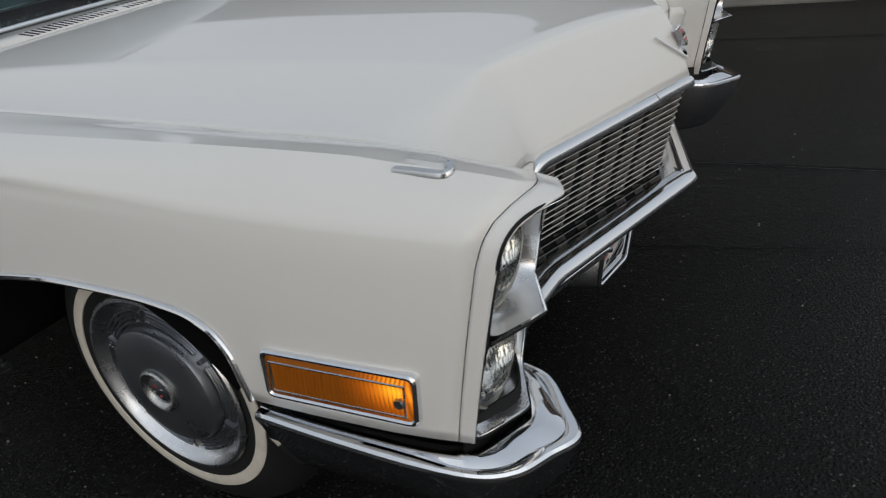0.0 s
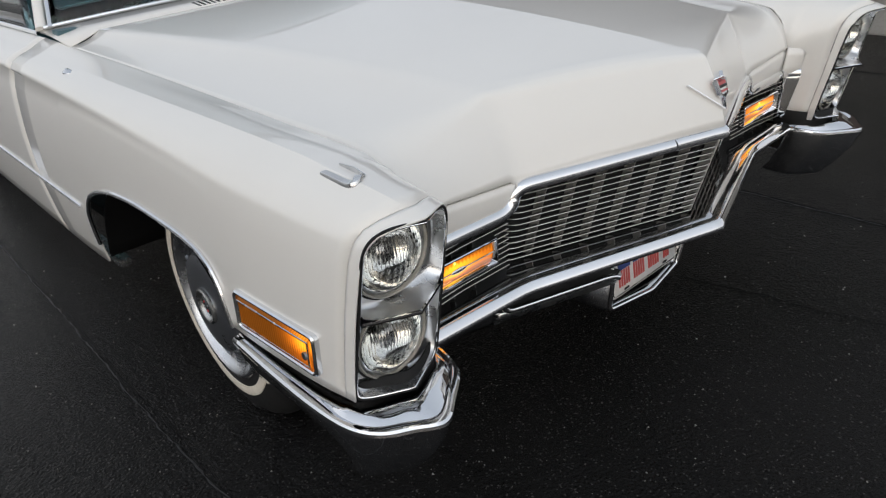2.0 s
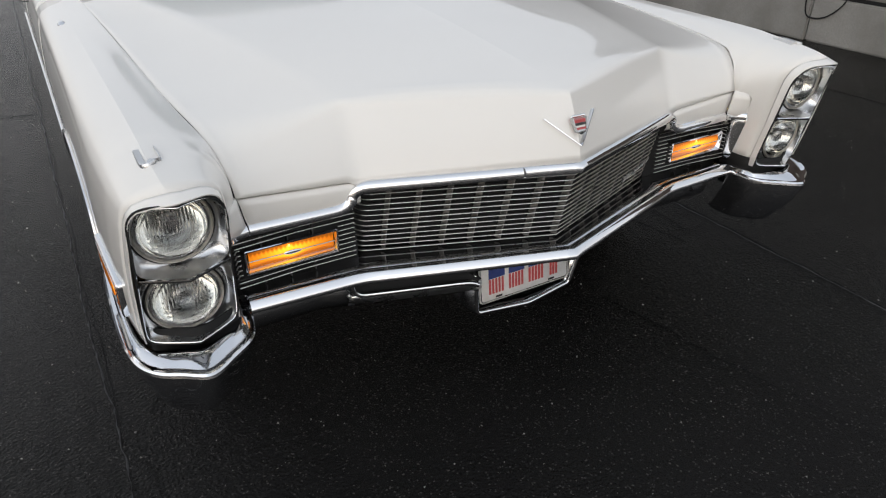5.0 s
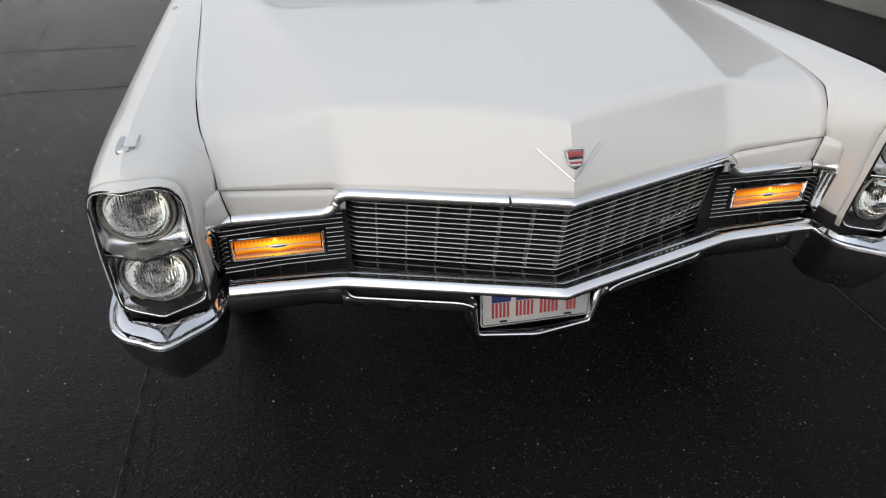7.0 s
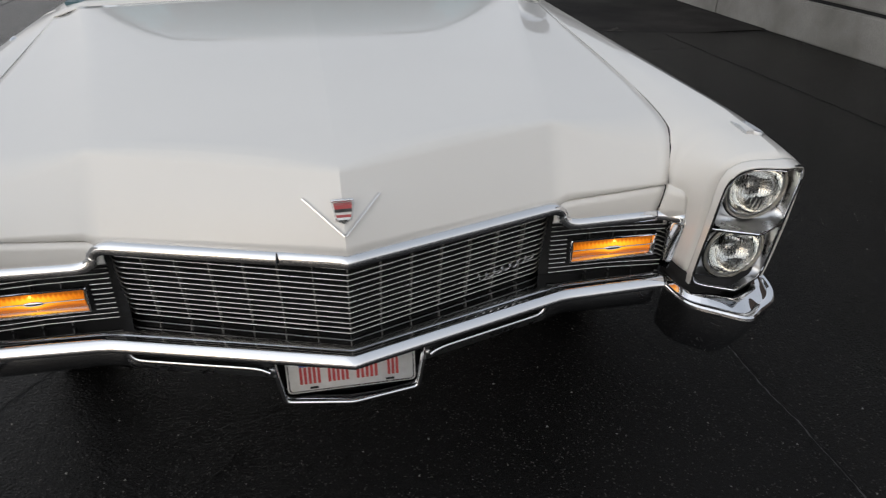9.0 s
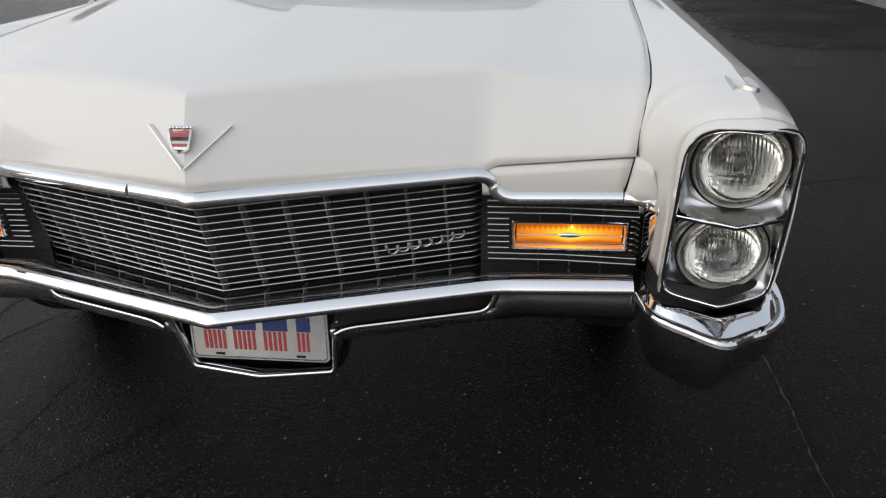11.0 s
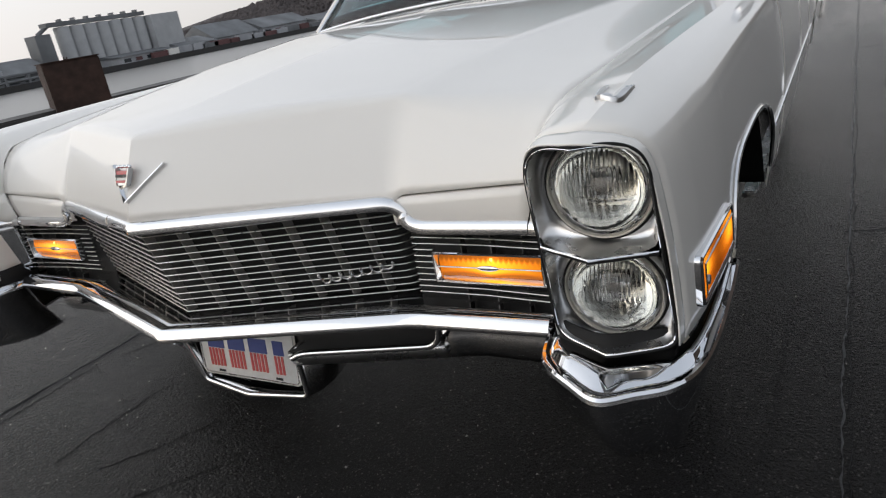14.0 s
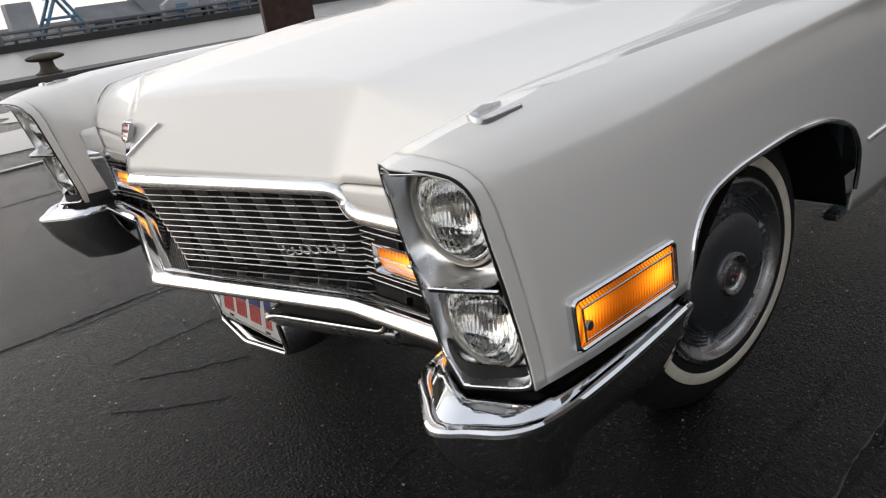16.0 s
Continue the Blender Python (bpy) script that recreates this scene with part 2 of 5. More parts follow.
WATER = material("harbour_water", (0.24, 0.23, 0.215), 0.32, ior=1.33)
v = coords(WATER, (1, 0.5, 1))
put(WATER, "Normal", bump(WATER, noise_tex(WATER, v, 0.55, 5), 0.35, 0.16))
SILO = worn("silo_concrete", (0.42, 0.43, 0.44), (0.34, 0.35, 0.36), 0.2, (0.7, 0.9), 0, 2, 0.05)
SHED = worn("pale_sheet_wall", (0.38, 0.39, 0.41), (0.27, 0.28, 0.30), 0.1, (0.6, 0.9), 0, 2, 0.05)
SLATE = worn("grey_roof_sheet", (0.16, 0.17, 0.18), (0.11, 0.115, 0.12), 0.1, (0.5, 0.8), 0, 2, 0.05)
MAROON = worn("maroon_sheet_wall", (0.13, 0.055, 0.055), (0.09, 0.045, 0.045), 0.1, (0.6, 0.9), 0, 2, 0.05)
DARKBAND = worn("tarred_shore_wall", (0.02, 0.02, 0.022), (0.035, 0.033, 0.03), 0.1, (0.6, 0.9), 0, 2, 0.05)
CRANE_BLUE = worn("blue_crane_paint", (0.10, 0.24, 0.36), (0.08, 0.18, 0.27), 0.3, (0.4, 0.7), 0.1, 3, 0.02)
WINDOW_DARK = material("far_window", (0.03, 0.035, 0.04), 0.15)
LEAF = worn("winter_woods", (0.085, 0.070, 0.066), (0.055, 0.047, 0.046), 0.05, (0.8, 0.95), 0, 0.6, 0.4, 0.8)


# ---- builders ----
def mesh_from(name, verts, faces, mat, smooth=True, mats=None, face_mats=None):
    me = bpy.data.meshes.new(name)
    me.from_pydata([tuple(map(float, p)) for p in verts], [], faces)
    for m in (mats or [mat]):
        me.materials.append(m)
    if face_mats is not None:
        me.polygons.foreach_set("material_index", face_mats)
    me.polygons.foreach_set("use_smooth", [smooth] * len(me.polygons))
    me.update()
    return me


def clean(me):
    bm = bmesh.new()
    bm.from_mesh(me)
    bmesh.ops.remove_doubles(bm, verts=bm.verts, dist=1e-5)
    bmesh.ops.recalc_face_normals(bm, faces=bm.faces)
    bm.to_mesh(me)
    bm.free()
    return me


def child(name, me, parent=None, label="", at=None):
    ob = new(name, me)
    if parent is not None:
        ob.parent = parent
    if at is not None:
        ob.matrix_basis = at
    if label:
        ob["label"] = label
    return ob


def part(name, bm, mat, parent=None, label="", smooth=True):
    me = bpy.data.meshes.new(name)
    bm.to_mesh(me)
    bm.free()
    me.materials.append(mat)
    me.polygons.foreach_set("use_smooth", [smooth] * len(me.polygons))
    return child(name, me, parent, label)


def thing(name, label, category, group="", at=None):
    ob = new(name)
    if at is not None:
        ob.matrix_basis = at
    return tagged(ob, label, category, group)


def grid_mesh(name, rows, mat, closed=False, caps=False):
    """A surface through equal rows of points."""
    n, k = len(rows), len(rows[0])
    verts = [p for r in rows for p in r]
    faces = []
    for i in range(n - 1):
        for j in range(k if closed else k - 1):
            q = (j + 1) % k
            faces.append((i * k + j, i * k + q, (i + 1) * k + q, (i + 1) * k + j))
    if caps:
        faces += [tuple(range(k))[::-1], tuple((n - 1) * k + j for j in range(k))]
    return mesh_from(name, verts, faces, mat)


def shell(ob, thick=0.003, offset=-1.0):
    s = ob.modifiers.new("thickness", "SOLIDIFY")
    s.thickness, s.offset = thick, offset
    return ob


def sharp(ob, deg=35):
    """Smooth faces, sharp where they meet at more than deg."""
    me = ob.data
    bm = bmesh.new()
    bm.from_mesh(me)
    for e in bm.edges:
        if len(e.link_faces) == 2 and e.calc_face_angle(0) > radians(deg):
            e.smooth = False
    bm.to_mesh(me)
    bm.free()
    return ob


def sweep(name, path, profile, mat, parent=None, label="", up=(0, 0, 1), closed=False, caps=True, loop=True, deg=40):
    """Carry a profile of (side, up) pairs along a path; side points to the right of the way."""
    path, up = [Vector(p) for p in path], Vector(up)
    rows, n = [], len(path)
    for i, p in enumerate(path):
        a = path[(i - 1) % n] if closed or i else p
        b = path[(i + 1) % n] if closed or i < n - 1 else p
        d1, d2 = (p - a), (b - p)
        d1, d2 = (d1 if d1.length else d2).normalized(), (d2 if d2.length else d1).normalized()
        d = (d1 + d2).normalized()
        side = d.cross(up).normalized()
        top = side.cross(d).normalized()
        wide = 1 / max(0.5, d.dot(d1))
        rows.append([p + side * s * wide + top * u for s, u in profile])
    if closed:
        rows.append(rows[0])
    me = clean(grid_mesh(name, rows, mat, loop, caps and not closed))
    return sharp(child(name, me, parent, label), deg)


def ring(r, n=16, sy=1.0):
    return [(r * math.cos(2 * math.pi * i / n), r * sy * math.sin(2 * math.pi * i / n)) for i in range(n)]


def tube(name, path, r, mat, parent=None, label="", n=10, up=(0, 0, 1), closed=False, sy=1.0):
    return sweep(name, path, ring(r, n, sy), mat, parent, label, up, closed)


def curved(points, steps=8, closed=False):
    """A smooth line through points."""
    P = [Vector(p) for p in points]
    n, out = len(P), []
    for i in range(n if closed else n - 1):
        a, b = P[i], P[(i + 1) % n]
        pa = P[(i - 1) % n] if closed or i else a * 2 - b
        pb = P[(i + 2) % n] if closed or i < n - 2 else b * 2 - a
        for k in range(steps):
            t = k / steps
            out.append(0.5 * ((2 * a) + (b - pa) * t + (2 * pa - 5 * a + 4 * b - pb) * t * t + (3 * a - pa - 3 * b + pb) * t ** 3))
    if not closed:
        out.append(P[-1])
    return out


def rounded(points, r=0.01, steps=5):
    """A line of straight runs with rounded corners."""
    P, out = [Vector(p) for p in points], []
    out.append(P[0])
    for a, b, c in zip(P, P[1:], P[2:]):
        s, e = b + (a - b).normalized() * min(r, (a - b).length / 2), b + (c - b).normalized() * min(r, (c - b).length / 2)
        out += [s.lerp(b, k / steps).lerp(b.lerp(e, k / steps), k / steps) for k in range(steps + 1)]
    return out + [P[-1]]


def lathe(name, profile, mat, parent=None, label="", n=64, axis="x", deg=35):
    """Turn (radius, along) pairs round an axis."""
    rows = []
    for r, h in profile:
        row = []
        for i in range(n):
            c, s = r * math.cos(2 * math.pi * i / n), r * math.sin(2 * math.pi * i / n)
            row.append({"x": (h, c, s), "y": (c, h, s), "z": (c, s, h)}[axis])
        rows.append(row)
    return sharp(child(name, clean(grid_mesh(name, rows, mat, True)), parent, label), deg)


def block(bm, x0, x1, y0, y1, z0, z1, bevel=0.0):
    made = bmesh.ops.create_cube(bm, size=1.0)["verts"]
    for w in made:
        w.co = Vector(((x0 + x1) / 2 + w.co.x * (x1 - x0), (y0 + y1) / 2 + w.co.y * (y1 - y0), (z0 + z1) / 2 + w.co.z * (z1 - z0)))
    if bevel:
        edges = {e for w in made for e in w.link_edges}
        bmesh.ops.bevel(bm, geom=list(edges), offset=bevel, segments=2, affect="EDGES")


def box(name, x0, x1, y0, y1, z0, z1, mat, parent=None, label="", bevel=0.0):
    bm = bmesh.new()
    block(bm, x0, x1, y0, y1, z0, z1, bevel)
    return part(name, bm, mat, parent, label, smooth=False)


def smooth_keys(keys):
    """A function of t through keyed rows with smooth slopes."""
    ts = np.array([k[0] for k in keys], float)
    vs = np.array([k[1:] for k in keys], float)
    d = np.diff(vs, axis=0) / np.diff(ts)[:, None]
    m = np.vstack([d[:1], np.where(d[:-1] * d[1:] > 0, 2 * d[:-1] * d[1:] / (d[:-1] + d[1:] + 1e-12), 0.0), d[-1:]])

    def at(t):
        t = min(max(t, ts[0]), ts[-1])
        i = int(min(max(np.searchsorted(ts, t) - 1, 0), len(ts) - 2))
        h = ts[i + 1] - ts[i]
        s = (t - ts[i]) / h
        return ((2 * s ** 3 - 3 * s ** 2 + 1) * vs[i] + (s ** 3 - 2 * s ** 2 + s) * h * m[i] +
                (-2 * s ** 3 + 3 * s ** 2) * vs[i + 1] + (s ** 3 - s ** 2) * h * m[i + 1])
    return at


# ---- the car: nose at y = 0, the tail at larger y, x across ----
car = thing("car", "white 1960s sedan with chrome bumpers and stacked headlamps", "car")

seam = smooth_keys([(0.20, 0.748, 0.672), (0.212, 0.749, 0.690), (0.22, 0.751, 0.713), (0.25, 0.761, 0.765), (0.30, 0.774, 0.798), (0.40, 0.787, 0.813),
                    (0.50, 0.797, 0.821), (0.60, 0.805, 0.829), (1.10, 0.83, 0.860), (1.60, 0.86, 0.890), (1.75, 0.868, 0.90)])
ridge_x = smooth_keys([(0.0, 0.486), (0.286, 0.486), (0.6, 0.54), (1.0, 0.63), (1.4, 0.735), (1.62, 0.80)])
centre_z = smooth_keys([(0.085, 0.834), (0.29, 0.862), (0.7, 0.900), (1.1, 0.924), (1.62, 0.943)])
ridge_z = smooth_keys([(0.286, 0.834), (0.6, 0.866), (1.0, 0.893), (1.62, 0.920)])
HOOD_END = 1.528
SR = 0.63


def hood_rows():
    """Columns run from the nose edge over the break to the cowl."""
    cols = []
    S = list(np.linspace(0, SR, 22)) + list(np.linspace(SR, 1, 15)[1:])
    for s in S:
        if s <= SR:
            q = s / SR
            x0 = q * 0.486
            low = Vector((x0, 0.024 + 0.37 * x0, 0.684 - 0.045 * x0))
            brk = Vector((x0, 0.085 + 0.412 * x0, 0.834))
            soft = 0.011
        else:
            q = (s - SR) / (1 - SR)
            low = Vector((0.486 + q * 0.262, 0.204 + 0.008 * q, 0.673 + 0.017 * q))
            brk = Vector((0.486 + q * (0.772 - 0.486), 0.286 - 0.006 * q, 0.834 - 0.034 * q ** 1.3))
            soft = 0.011 + 0.050 * q

        def top(y):
            if s <= SR:
                p = s / SR
                x = p * ridge_x(y)[0]
                zc, zr = centre_z(y)[0], ridge_z(max(y, 0.286))[0]
                z = zc + (zr - zc) * p + 0.0018 * 4 * p * (1 - p)
            else:
                p = (s - SR) / (1 - SR)
                xs, zs = seam(max(y, 0.3))
                xr = ridge_x(y)[0]
                x = xr + (xs + 0.0008 - xr) * p
                zr = ridge_z(max(y, 0.286))[0]
                z = zr + (zs - zr) * p - 0.006 * 4 * p * (1 - p)
            return Vector((x, y, z))

        y1 = brk.y + soft * 1.6
        t1 = top(y1)
        if s > SR:
            brk = Vector((brk.x, brk.y, t1.z - 0.2 * soft))
        col = []
        a = low.lerp(brk, 1 - soft / max(0.03, (brk - low).length))
        for k in range(8):
            p = low.lerp(a, k / 8)
            p.y -= 0.006 * math.sin(math.pi * k / 8)
            col.append(p)
        if s == S[-1]:
            col = []
            for k in range(8):
                yy = 0.212 + (0.24 - 0.212) * k / 8
                xs, zs = seam(yy)
                col.append(Vector((xs + 0.0008, yy, zs)))
            for k in range(8):
                yy = 0.24 + (y1 - 0.24) * k / 8
                xs, zs = seam(yy)
                col.append(Vector((xs + 0.0008, yy, zs)))
        else:
            for k in range(8):
                t = k / 8
                col.append(a.lerp(brk, t).lerp(brk.lerp(t1, t), t))
        for k in range(31):
            yy = y1 + (HOOD_END - y1) * (k / 30)
            col.append(top(yy))
        cols.append(col)
    return cols


half = hood_rows()
full = [[Vector((-p.x, p.y, p.z)) for p in c] for c in reversed(half[1:])] + half
# rolled edge down at the rim
hood = child("hood", clean(grid_mesh("hood", full, PAINT)), car, "long white hood with a centre peak and two side creases")
shell(hood, 0.004)

def crease(ob, test, deg=2.0):
    """Crisp edges where test(a, b) holds for an edge's ends."""
    bm = bmesh.new()
    bm.from_mesh(ob.data)
    for e in bm.edges:
        if len(e.link_faces) == 2 and e.calc_face_angle(0) > radians(deg) and test(e.verts[0].co, e.verts[1].co):
            e.smooth = False
    bm.to_mesh(ob.data)
    bm.free()


crease(hood, lambda a, b: abs(a.x) < 1e-4 and abs(b.x) < 1e-4)

# ---- fenders ----
arch_low = smooth_keys([(0.0, 0.470), (0.470, 0.470), (0.486, 0.472), (0.490, 0.505), (0.500, 0.555), (0.530, 0.594), (0.58, 0.616), (0.68, 0.627), (0.85, 0.630), (1.0, 0.620),
                        (1.12, 0.597), (1.22, 0.560), (1.285, 0.50), (1.315, 0.43), (1.326, 0.36), (1.332, 0.325), (1.35, 0.312), (1.65, 0.295), (3.80, 0.285), (3.81, 0.34), (3.86, 0.44), (3.95, 0.49), (4.15, 0.50), (4.35, 0.49), (4.44, 0.44), (4.49, 0.35), (4.50, 0.28), (5.7, 0.30)])
inner_keys = [  # y, then six points x z from the inner foot to the fender's peak
    (0.000, .797, .466, .799, .600, .802, .735, .810, .772, .838, .792, .893, .798),
    (0.050, .795, .466, .796, .600, .789, .725, .800, .774, .840, .804, .900, .815),
    (0.100, .790, .466, .790, .600, .772, .708, .787, .770, .838, .811, .903, .8235),
    (0.135, .785, .466, .783, .600, .755, .694, .777, .767, .835, .816, .905, .8275),
    (0.152, .753, .690, .753, .700, .754, .714, .774, .774, .832, .817, .905, .829),
    (0.185, .764, .766, .764, .766, .766, .768, .785, .791, .836, .821, .905, .832),
    (0.230, .777, .799, .778, .799, .780, .800, .803, .812, .847, .828, .906, .837),
    (0.430, .800, .822, .801, .822, .804, .823, .825, .829, .862, .839, .907, .843),
    (1.030, .833, .861, .834, .861, .836, .861, .850, .860, .875, .858, .912, .853),
    (1.650, .866, .894, .867, .894, .868, .894, .876, .892, .892, .885, .917, .872),
]
inner_at = smooth_keys(inner_keys)
edge_z = smooth_keys([(0.06, 0.776), (0.15, 0.783), (0.42, 0.790), (0.7, 0.803), (1.1, 0.820), (1.75, 0.838), (3.2, 0.850), (4.4, 0.84), (5.5, 0.80)])
plan_x = smooth_keys([(0.05, 0.025), (0.08, 0.022), (0.14, 0.014), (0.22, 0.007), (0.45, 0.0), (4.3, 0.0), (5.0, 0.03), (5.6, 0.09)])
side_x = smooth_keys([(0.20, 0.955), (0.30, 0.985), (0.42, 1.002), (0.52, 1.009), (0.62, 1.007), (0.70, 1.001), (0.78, 0.990), (0.86, 0.970)])


def front_y(z):
    return 0.054 + (0.785 - z) * 0.215


def prow(x):
    """How far the lamp face comes forward of its outer edge: a shallow V in plan."""
    x = abs(x)
    return min(0.0, -0.044 + 0.51 * (x - 0.89)) if x > 0.89 else -0.044 + 0.53 * min(0.10, 0.89 - x)


PEAK = 15


def dense_line(pts):
    """Three steps between neighbours on a smooth line through pts."""
    ts = [0.0]
    for a, b in zip(pts, pts[1:]):
        ts.append(ts[-1] + math.hypot(b[0] - a[0], b[1] - a[1]) + 1e-4)
    at = smooth_keys([(t, *p) for t, p in zip(ts, pts)])
    out = [tuple(at(a + (b - a) * k / 3)) for a, b in zip(ts, ts[1:]) for k in range(3)]
    return out + [pts[-1]]


def fender_section(y0, ny=14):
    """Points across the fender at the distance y0 behind its front rim."""
    I = inner_at(y0)
    pts = dense_line([(I[2 * k], I[2 * k + 1]) for k in range(6)])
    yn = y0 + 0.07
    pk = pts[PEAK]
    ze = edge_z(yn)[0]
    xe = 0.986 - plan_x(yn)[0]
    pts.append((pk[0] + 0.50 * (xe - pk[0]), pk[1] - 0.34 * (pk[1] - ze)))
    pts.append((pk[0] + 0.84 * (xe - pk[0]), pk[1] - 0.74 * (pk[1] - ze)))
    pts.append((xe - 0.004, ze - 0.002))
    pts.append((xe + 0.001, ze - 0.008))
    zl = arch_low(yn)[0]
    z1 = ze - 0.020
    for k in range(ny):
        z = z1 + (zl - z1) * k / (ny - 1)
        pts.append((side_x(z)[0] - plan_x(yn)[0] - (0.002 if k == 0 else 0), z))
    return pts


def side_rows(ys, sx=1):
    rows = []
    for y0 in ys:
        row = []
        for x, z in fender_section(y0):
            fade = max(0.0, 1 - y0 / 0.42)
            yy = y0 + 0.07 + (front_y(z) - 0.07) * fade + prow(x) * max(0.0, 1 - y0 / 0.13)
            row.append((sx * x, yy, z))
        rows.append(row)
    return rows


RIM_Y = 0.024
FENDER_YS = [RIM_Y + 0.0016, .05, .065, .08, .095, .11, .12, .128, .135, .14, .145, .152, .165, .175, .185, .2, .215, .23, .26, .3, .34, .37, .395, .403, .4125, .4165, .418, .420, .4225, .426, .43, .436, .444,
             .452, .462, .475, .49, .51, .54, .58, .63, .70, .78, .86, .93, .99, 1.05, 1.1, 1.15, 1.18, 1.205, 1.225, 1.24, 1.247, 1.252, 1.257, 1.262, 1.27, 1.29, 1.35, 1.45, 1.55, 1.66]
for sx, side in ((-1, "passenger"), (1, "driver")):
    f = child("fender", clean(grid_mesh("fender", side_rows(FENDER_YS, sx), PAINT)), car)
    peaks = {(round(p[PEAK][1], 4), round(abs(p[PEAK][0]), 4)) for p in side_rows(FENDER_YS, 1)}
    on_peak = lambda a: (round(a.y, 4), round(abs(a.x), 4)) in peaks
    crease(f, lambda a, b: on_peak(a) and on_peak(b) and a.y < 1.3)
    shell(f, 0.004)
    rim = child("headlamp_shroud", clean(grid_mesh("headlamp_shroud", side_rows([0.0, 0.003, 0.008, 0.014, 0.019, RIM_Y], sx), PAINT)), car, "painted fender cap round the headlamps")
    shell(rim, 0.0025)
    # bright lip round the wheel opening
    lip = []
    for yy in list(np.linspace(0.486, 0.60, 26)) + list(np.linspace(0.62, 1.20, 30)) + list(np.linspace(1.21, 1.3225, 30)):
        z = arch_low(yy)[0]
        lip.append((sx * (side_x(z)[0] - plan_x(yy)[0] + 0.002), yy, z))
    tube("arch_lip", lip, 0.0055, CHROME, car, "thin bright lip of the wheel opening", 8, (sx, 0, 0))
    # dark wheel housing
    well = []
    for k in range(25):
        a = radians(32 + 134 * k / 24)
        well.append([(sx * x, 0.905 - 0.43 * math.cos(a), 0.24 + 0.41 * math.sin(a)) for x in (0.985, 0.80, 0.55)])
    w = child("wheel_housing", clean(grid_mesh("wheel_housing", well, MATT_BLACK)), car, "black wheel housing")
    back = [[(sx * 0.55, 0.905 - r * math.cos(math.pi * k / 24), 0.24 + r * 0.953 * math.sin(math.pi * k / 24)) for r in (0.0, 0.43)] for k in range(25)]
    child("wheel_housing_wall", clean(grid_mesh("wheel_housing_wall", back, MATT_BLACK)), car)
    shell(w, 0.004)

# black underbody pan and engine bay closing the gaps
box("underbody", -0.70, 0.70, 0.55, 5.35, 0.27, 0.32, BLACK, car, "black underbody")
box("radiator_support", -0.74, 0.74, 0.33, 0.38, 0.33, 0.66, BLACK, car, "black radiator support behind the grille")

# header panel under the hood's outer nose
for sx in (-1, 1):
    rows = []
    for k in range(13):
        x = 0.478 + (0.7462 - 0.478) * k / 12
        low = 0.478 + (0.7325 - 0.478) * k / 12
        y = 0.204 + 0.009 * k / 12
        zt = 0.671 + 0.017 * k / 12
        rows.append([(sx * x, y + 0.012, zt - 0.001), (sx * x, y + 0.002, zt - 0.004), (sx * (x * 0.75 + low * 0.25), y - 0.001, zt - 0.02), (sx * (x * 0.4 + low * 0.6), y + 0.001, 0.64), (sx * low, y + 0.002, 0.622), (sx * low, y + 0.008, 0.614)])
    shell(child("header_panel", clean(grid_mesh("header_panel", rows, PAINT)), car), 0.003)
    rows = []
    for k in range(9):
        f = k / 8
        up, low = Vector((0.7492, 0.2115, 0.690)).lerp(Vector((0.7765, 0.167, 0.684)), f), Vector((0.7355, 0.2130, 0.612)).lerp(Vector((0.7925, 0.183, 0.612)), f)
        up.z -= 0.012 * max(0.0, (f - 0.7) / 0.3) ** 2
        out = Vector((-0.0008, -0.0012, 0)) * math.sin(math.pi * f)
        rows.append([(sx * p.x, p.y, p.z) for p in (up + Vector((0.004, 0.010, 0.001)), up, up.lerp(low, 0.3) + out, up.lerp(low, 0.7) + out, low, low + Vector((0.002, 0.008, -0.002)))])
    shell(child("header_end", clean(grid_mesh("header_end", rows, PAINT)), car), 0.003)

# ---- headlamp bezels and lamps ----
def bezel_y(x, z):
    return front_y(z) + 0.004 + prow(x)


def cell_outline(z0, z1, top, n=64):
    """Rim of one lamp's cell: nearly square, round where top says so, its foot a shallow V."""
    pts = []
    cx, cz = 0.8885, (z0 + z1) / 2
    hx, hz = 0.0865, (z1 - z0) / 2
    for i in range(n):
        a = 2 * math.pi * i / n
        c, s = math.cos(a), math.sin(a)
        e = (3.0 if c < 0 else 4.0) if (top and s > 0) else 8.0
        r = (abs(c) ** e + abs(s) ** e) ** (-1 / e)
        x, z = cx + hx * r * c, cz + hz * r * s
        x += (0.006 if x > cx else -0.001) * (0.61 - z) / 0.16
        if s < 0:
            z -= 0.002 * (1 - abs(x - cx) / hx) * min(1, -s * r)
        pts.append((x, z))
    return pts


LAMPS = ((0.632, 0.787, True, 0.8945, 0.7150), (0.470, 0.628, False, 0.8940, 0.5490))


def lamp_y(z):
    return 0.094 if z > 0.63 else 0.120


def lens_mesh(name, r, bulge, mat, n=132):
    """Round fluted glass, domed towards -y."""
    verts = []
    for i in range(n + 1):
        for j in range(n + 1):
            a, b = 2 * i / n - 1, 2 * j / n - 1
            x, z = a * math.sqrt(1 - b * b / 2) * r, b * math.sqrt(1 - a * a / 2) * r
            d = math.hypot(x, z) / r
            y = -bulge * (1 - d * d)
            inside = max(0.0, 1 - (d / 0.93) ** 8)
            if z > -0.10 * r:
                y += 0.0022 * inside * abs(math.sin(x / r * 33))
            else:
                y += 0.0013 * inside * abs(math.sin(x / r * 20)) + 0.0010 * inside * abs(math.sin(z / r * 16))
            verts.append((x, y, z))
    k = n + 1
    faces = [(i * k + j, (i + 1) * k + j, (i + 1) * k + j + 1, i * k + j + 1) for i in range(n) for j in range(n)]
    return clean(mesh_from(name, verts, faces, mat))


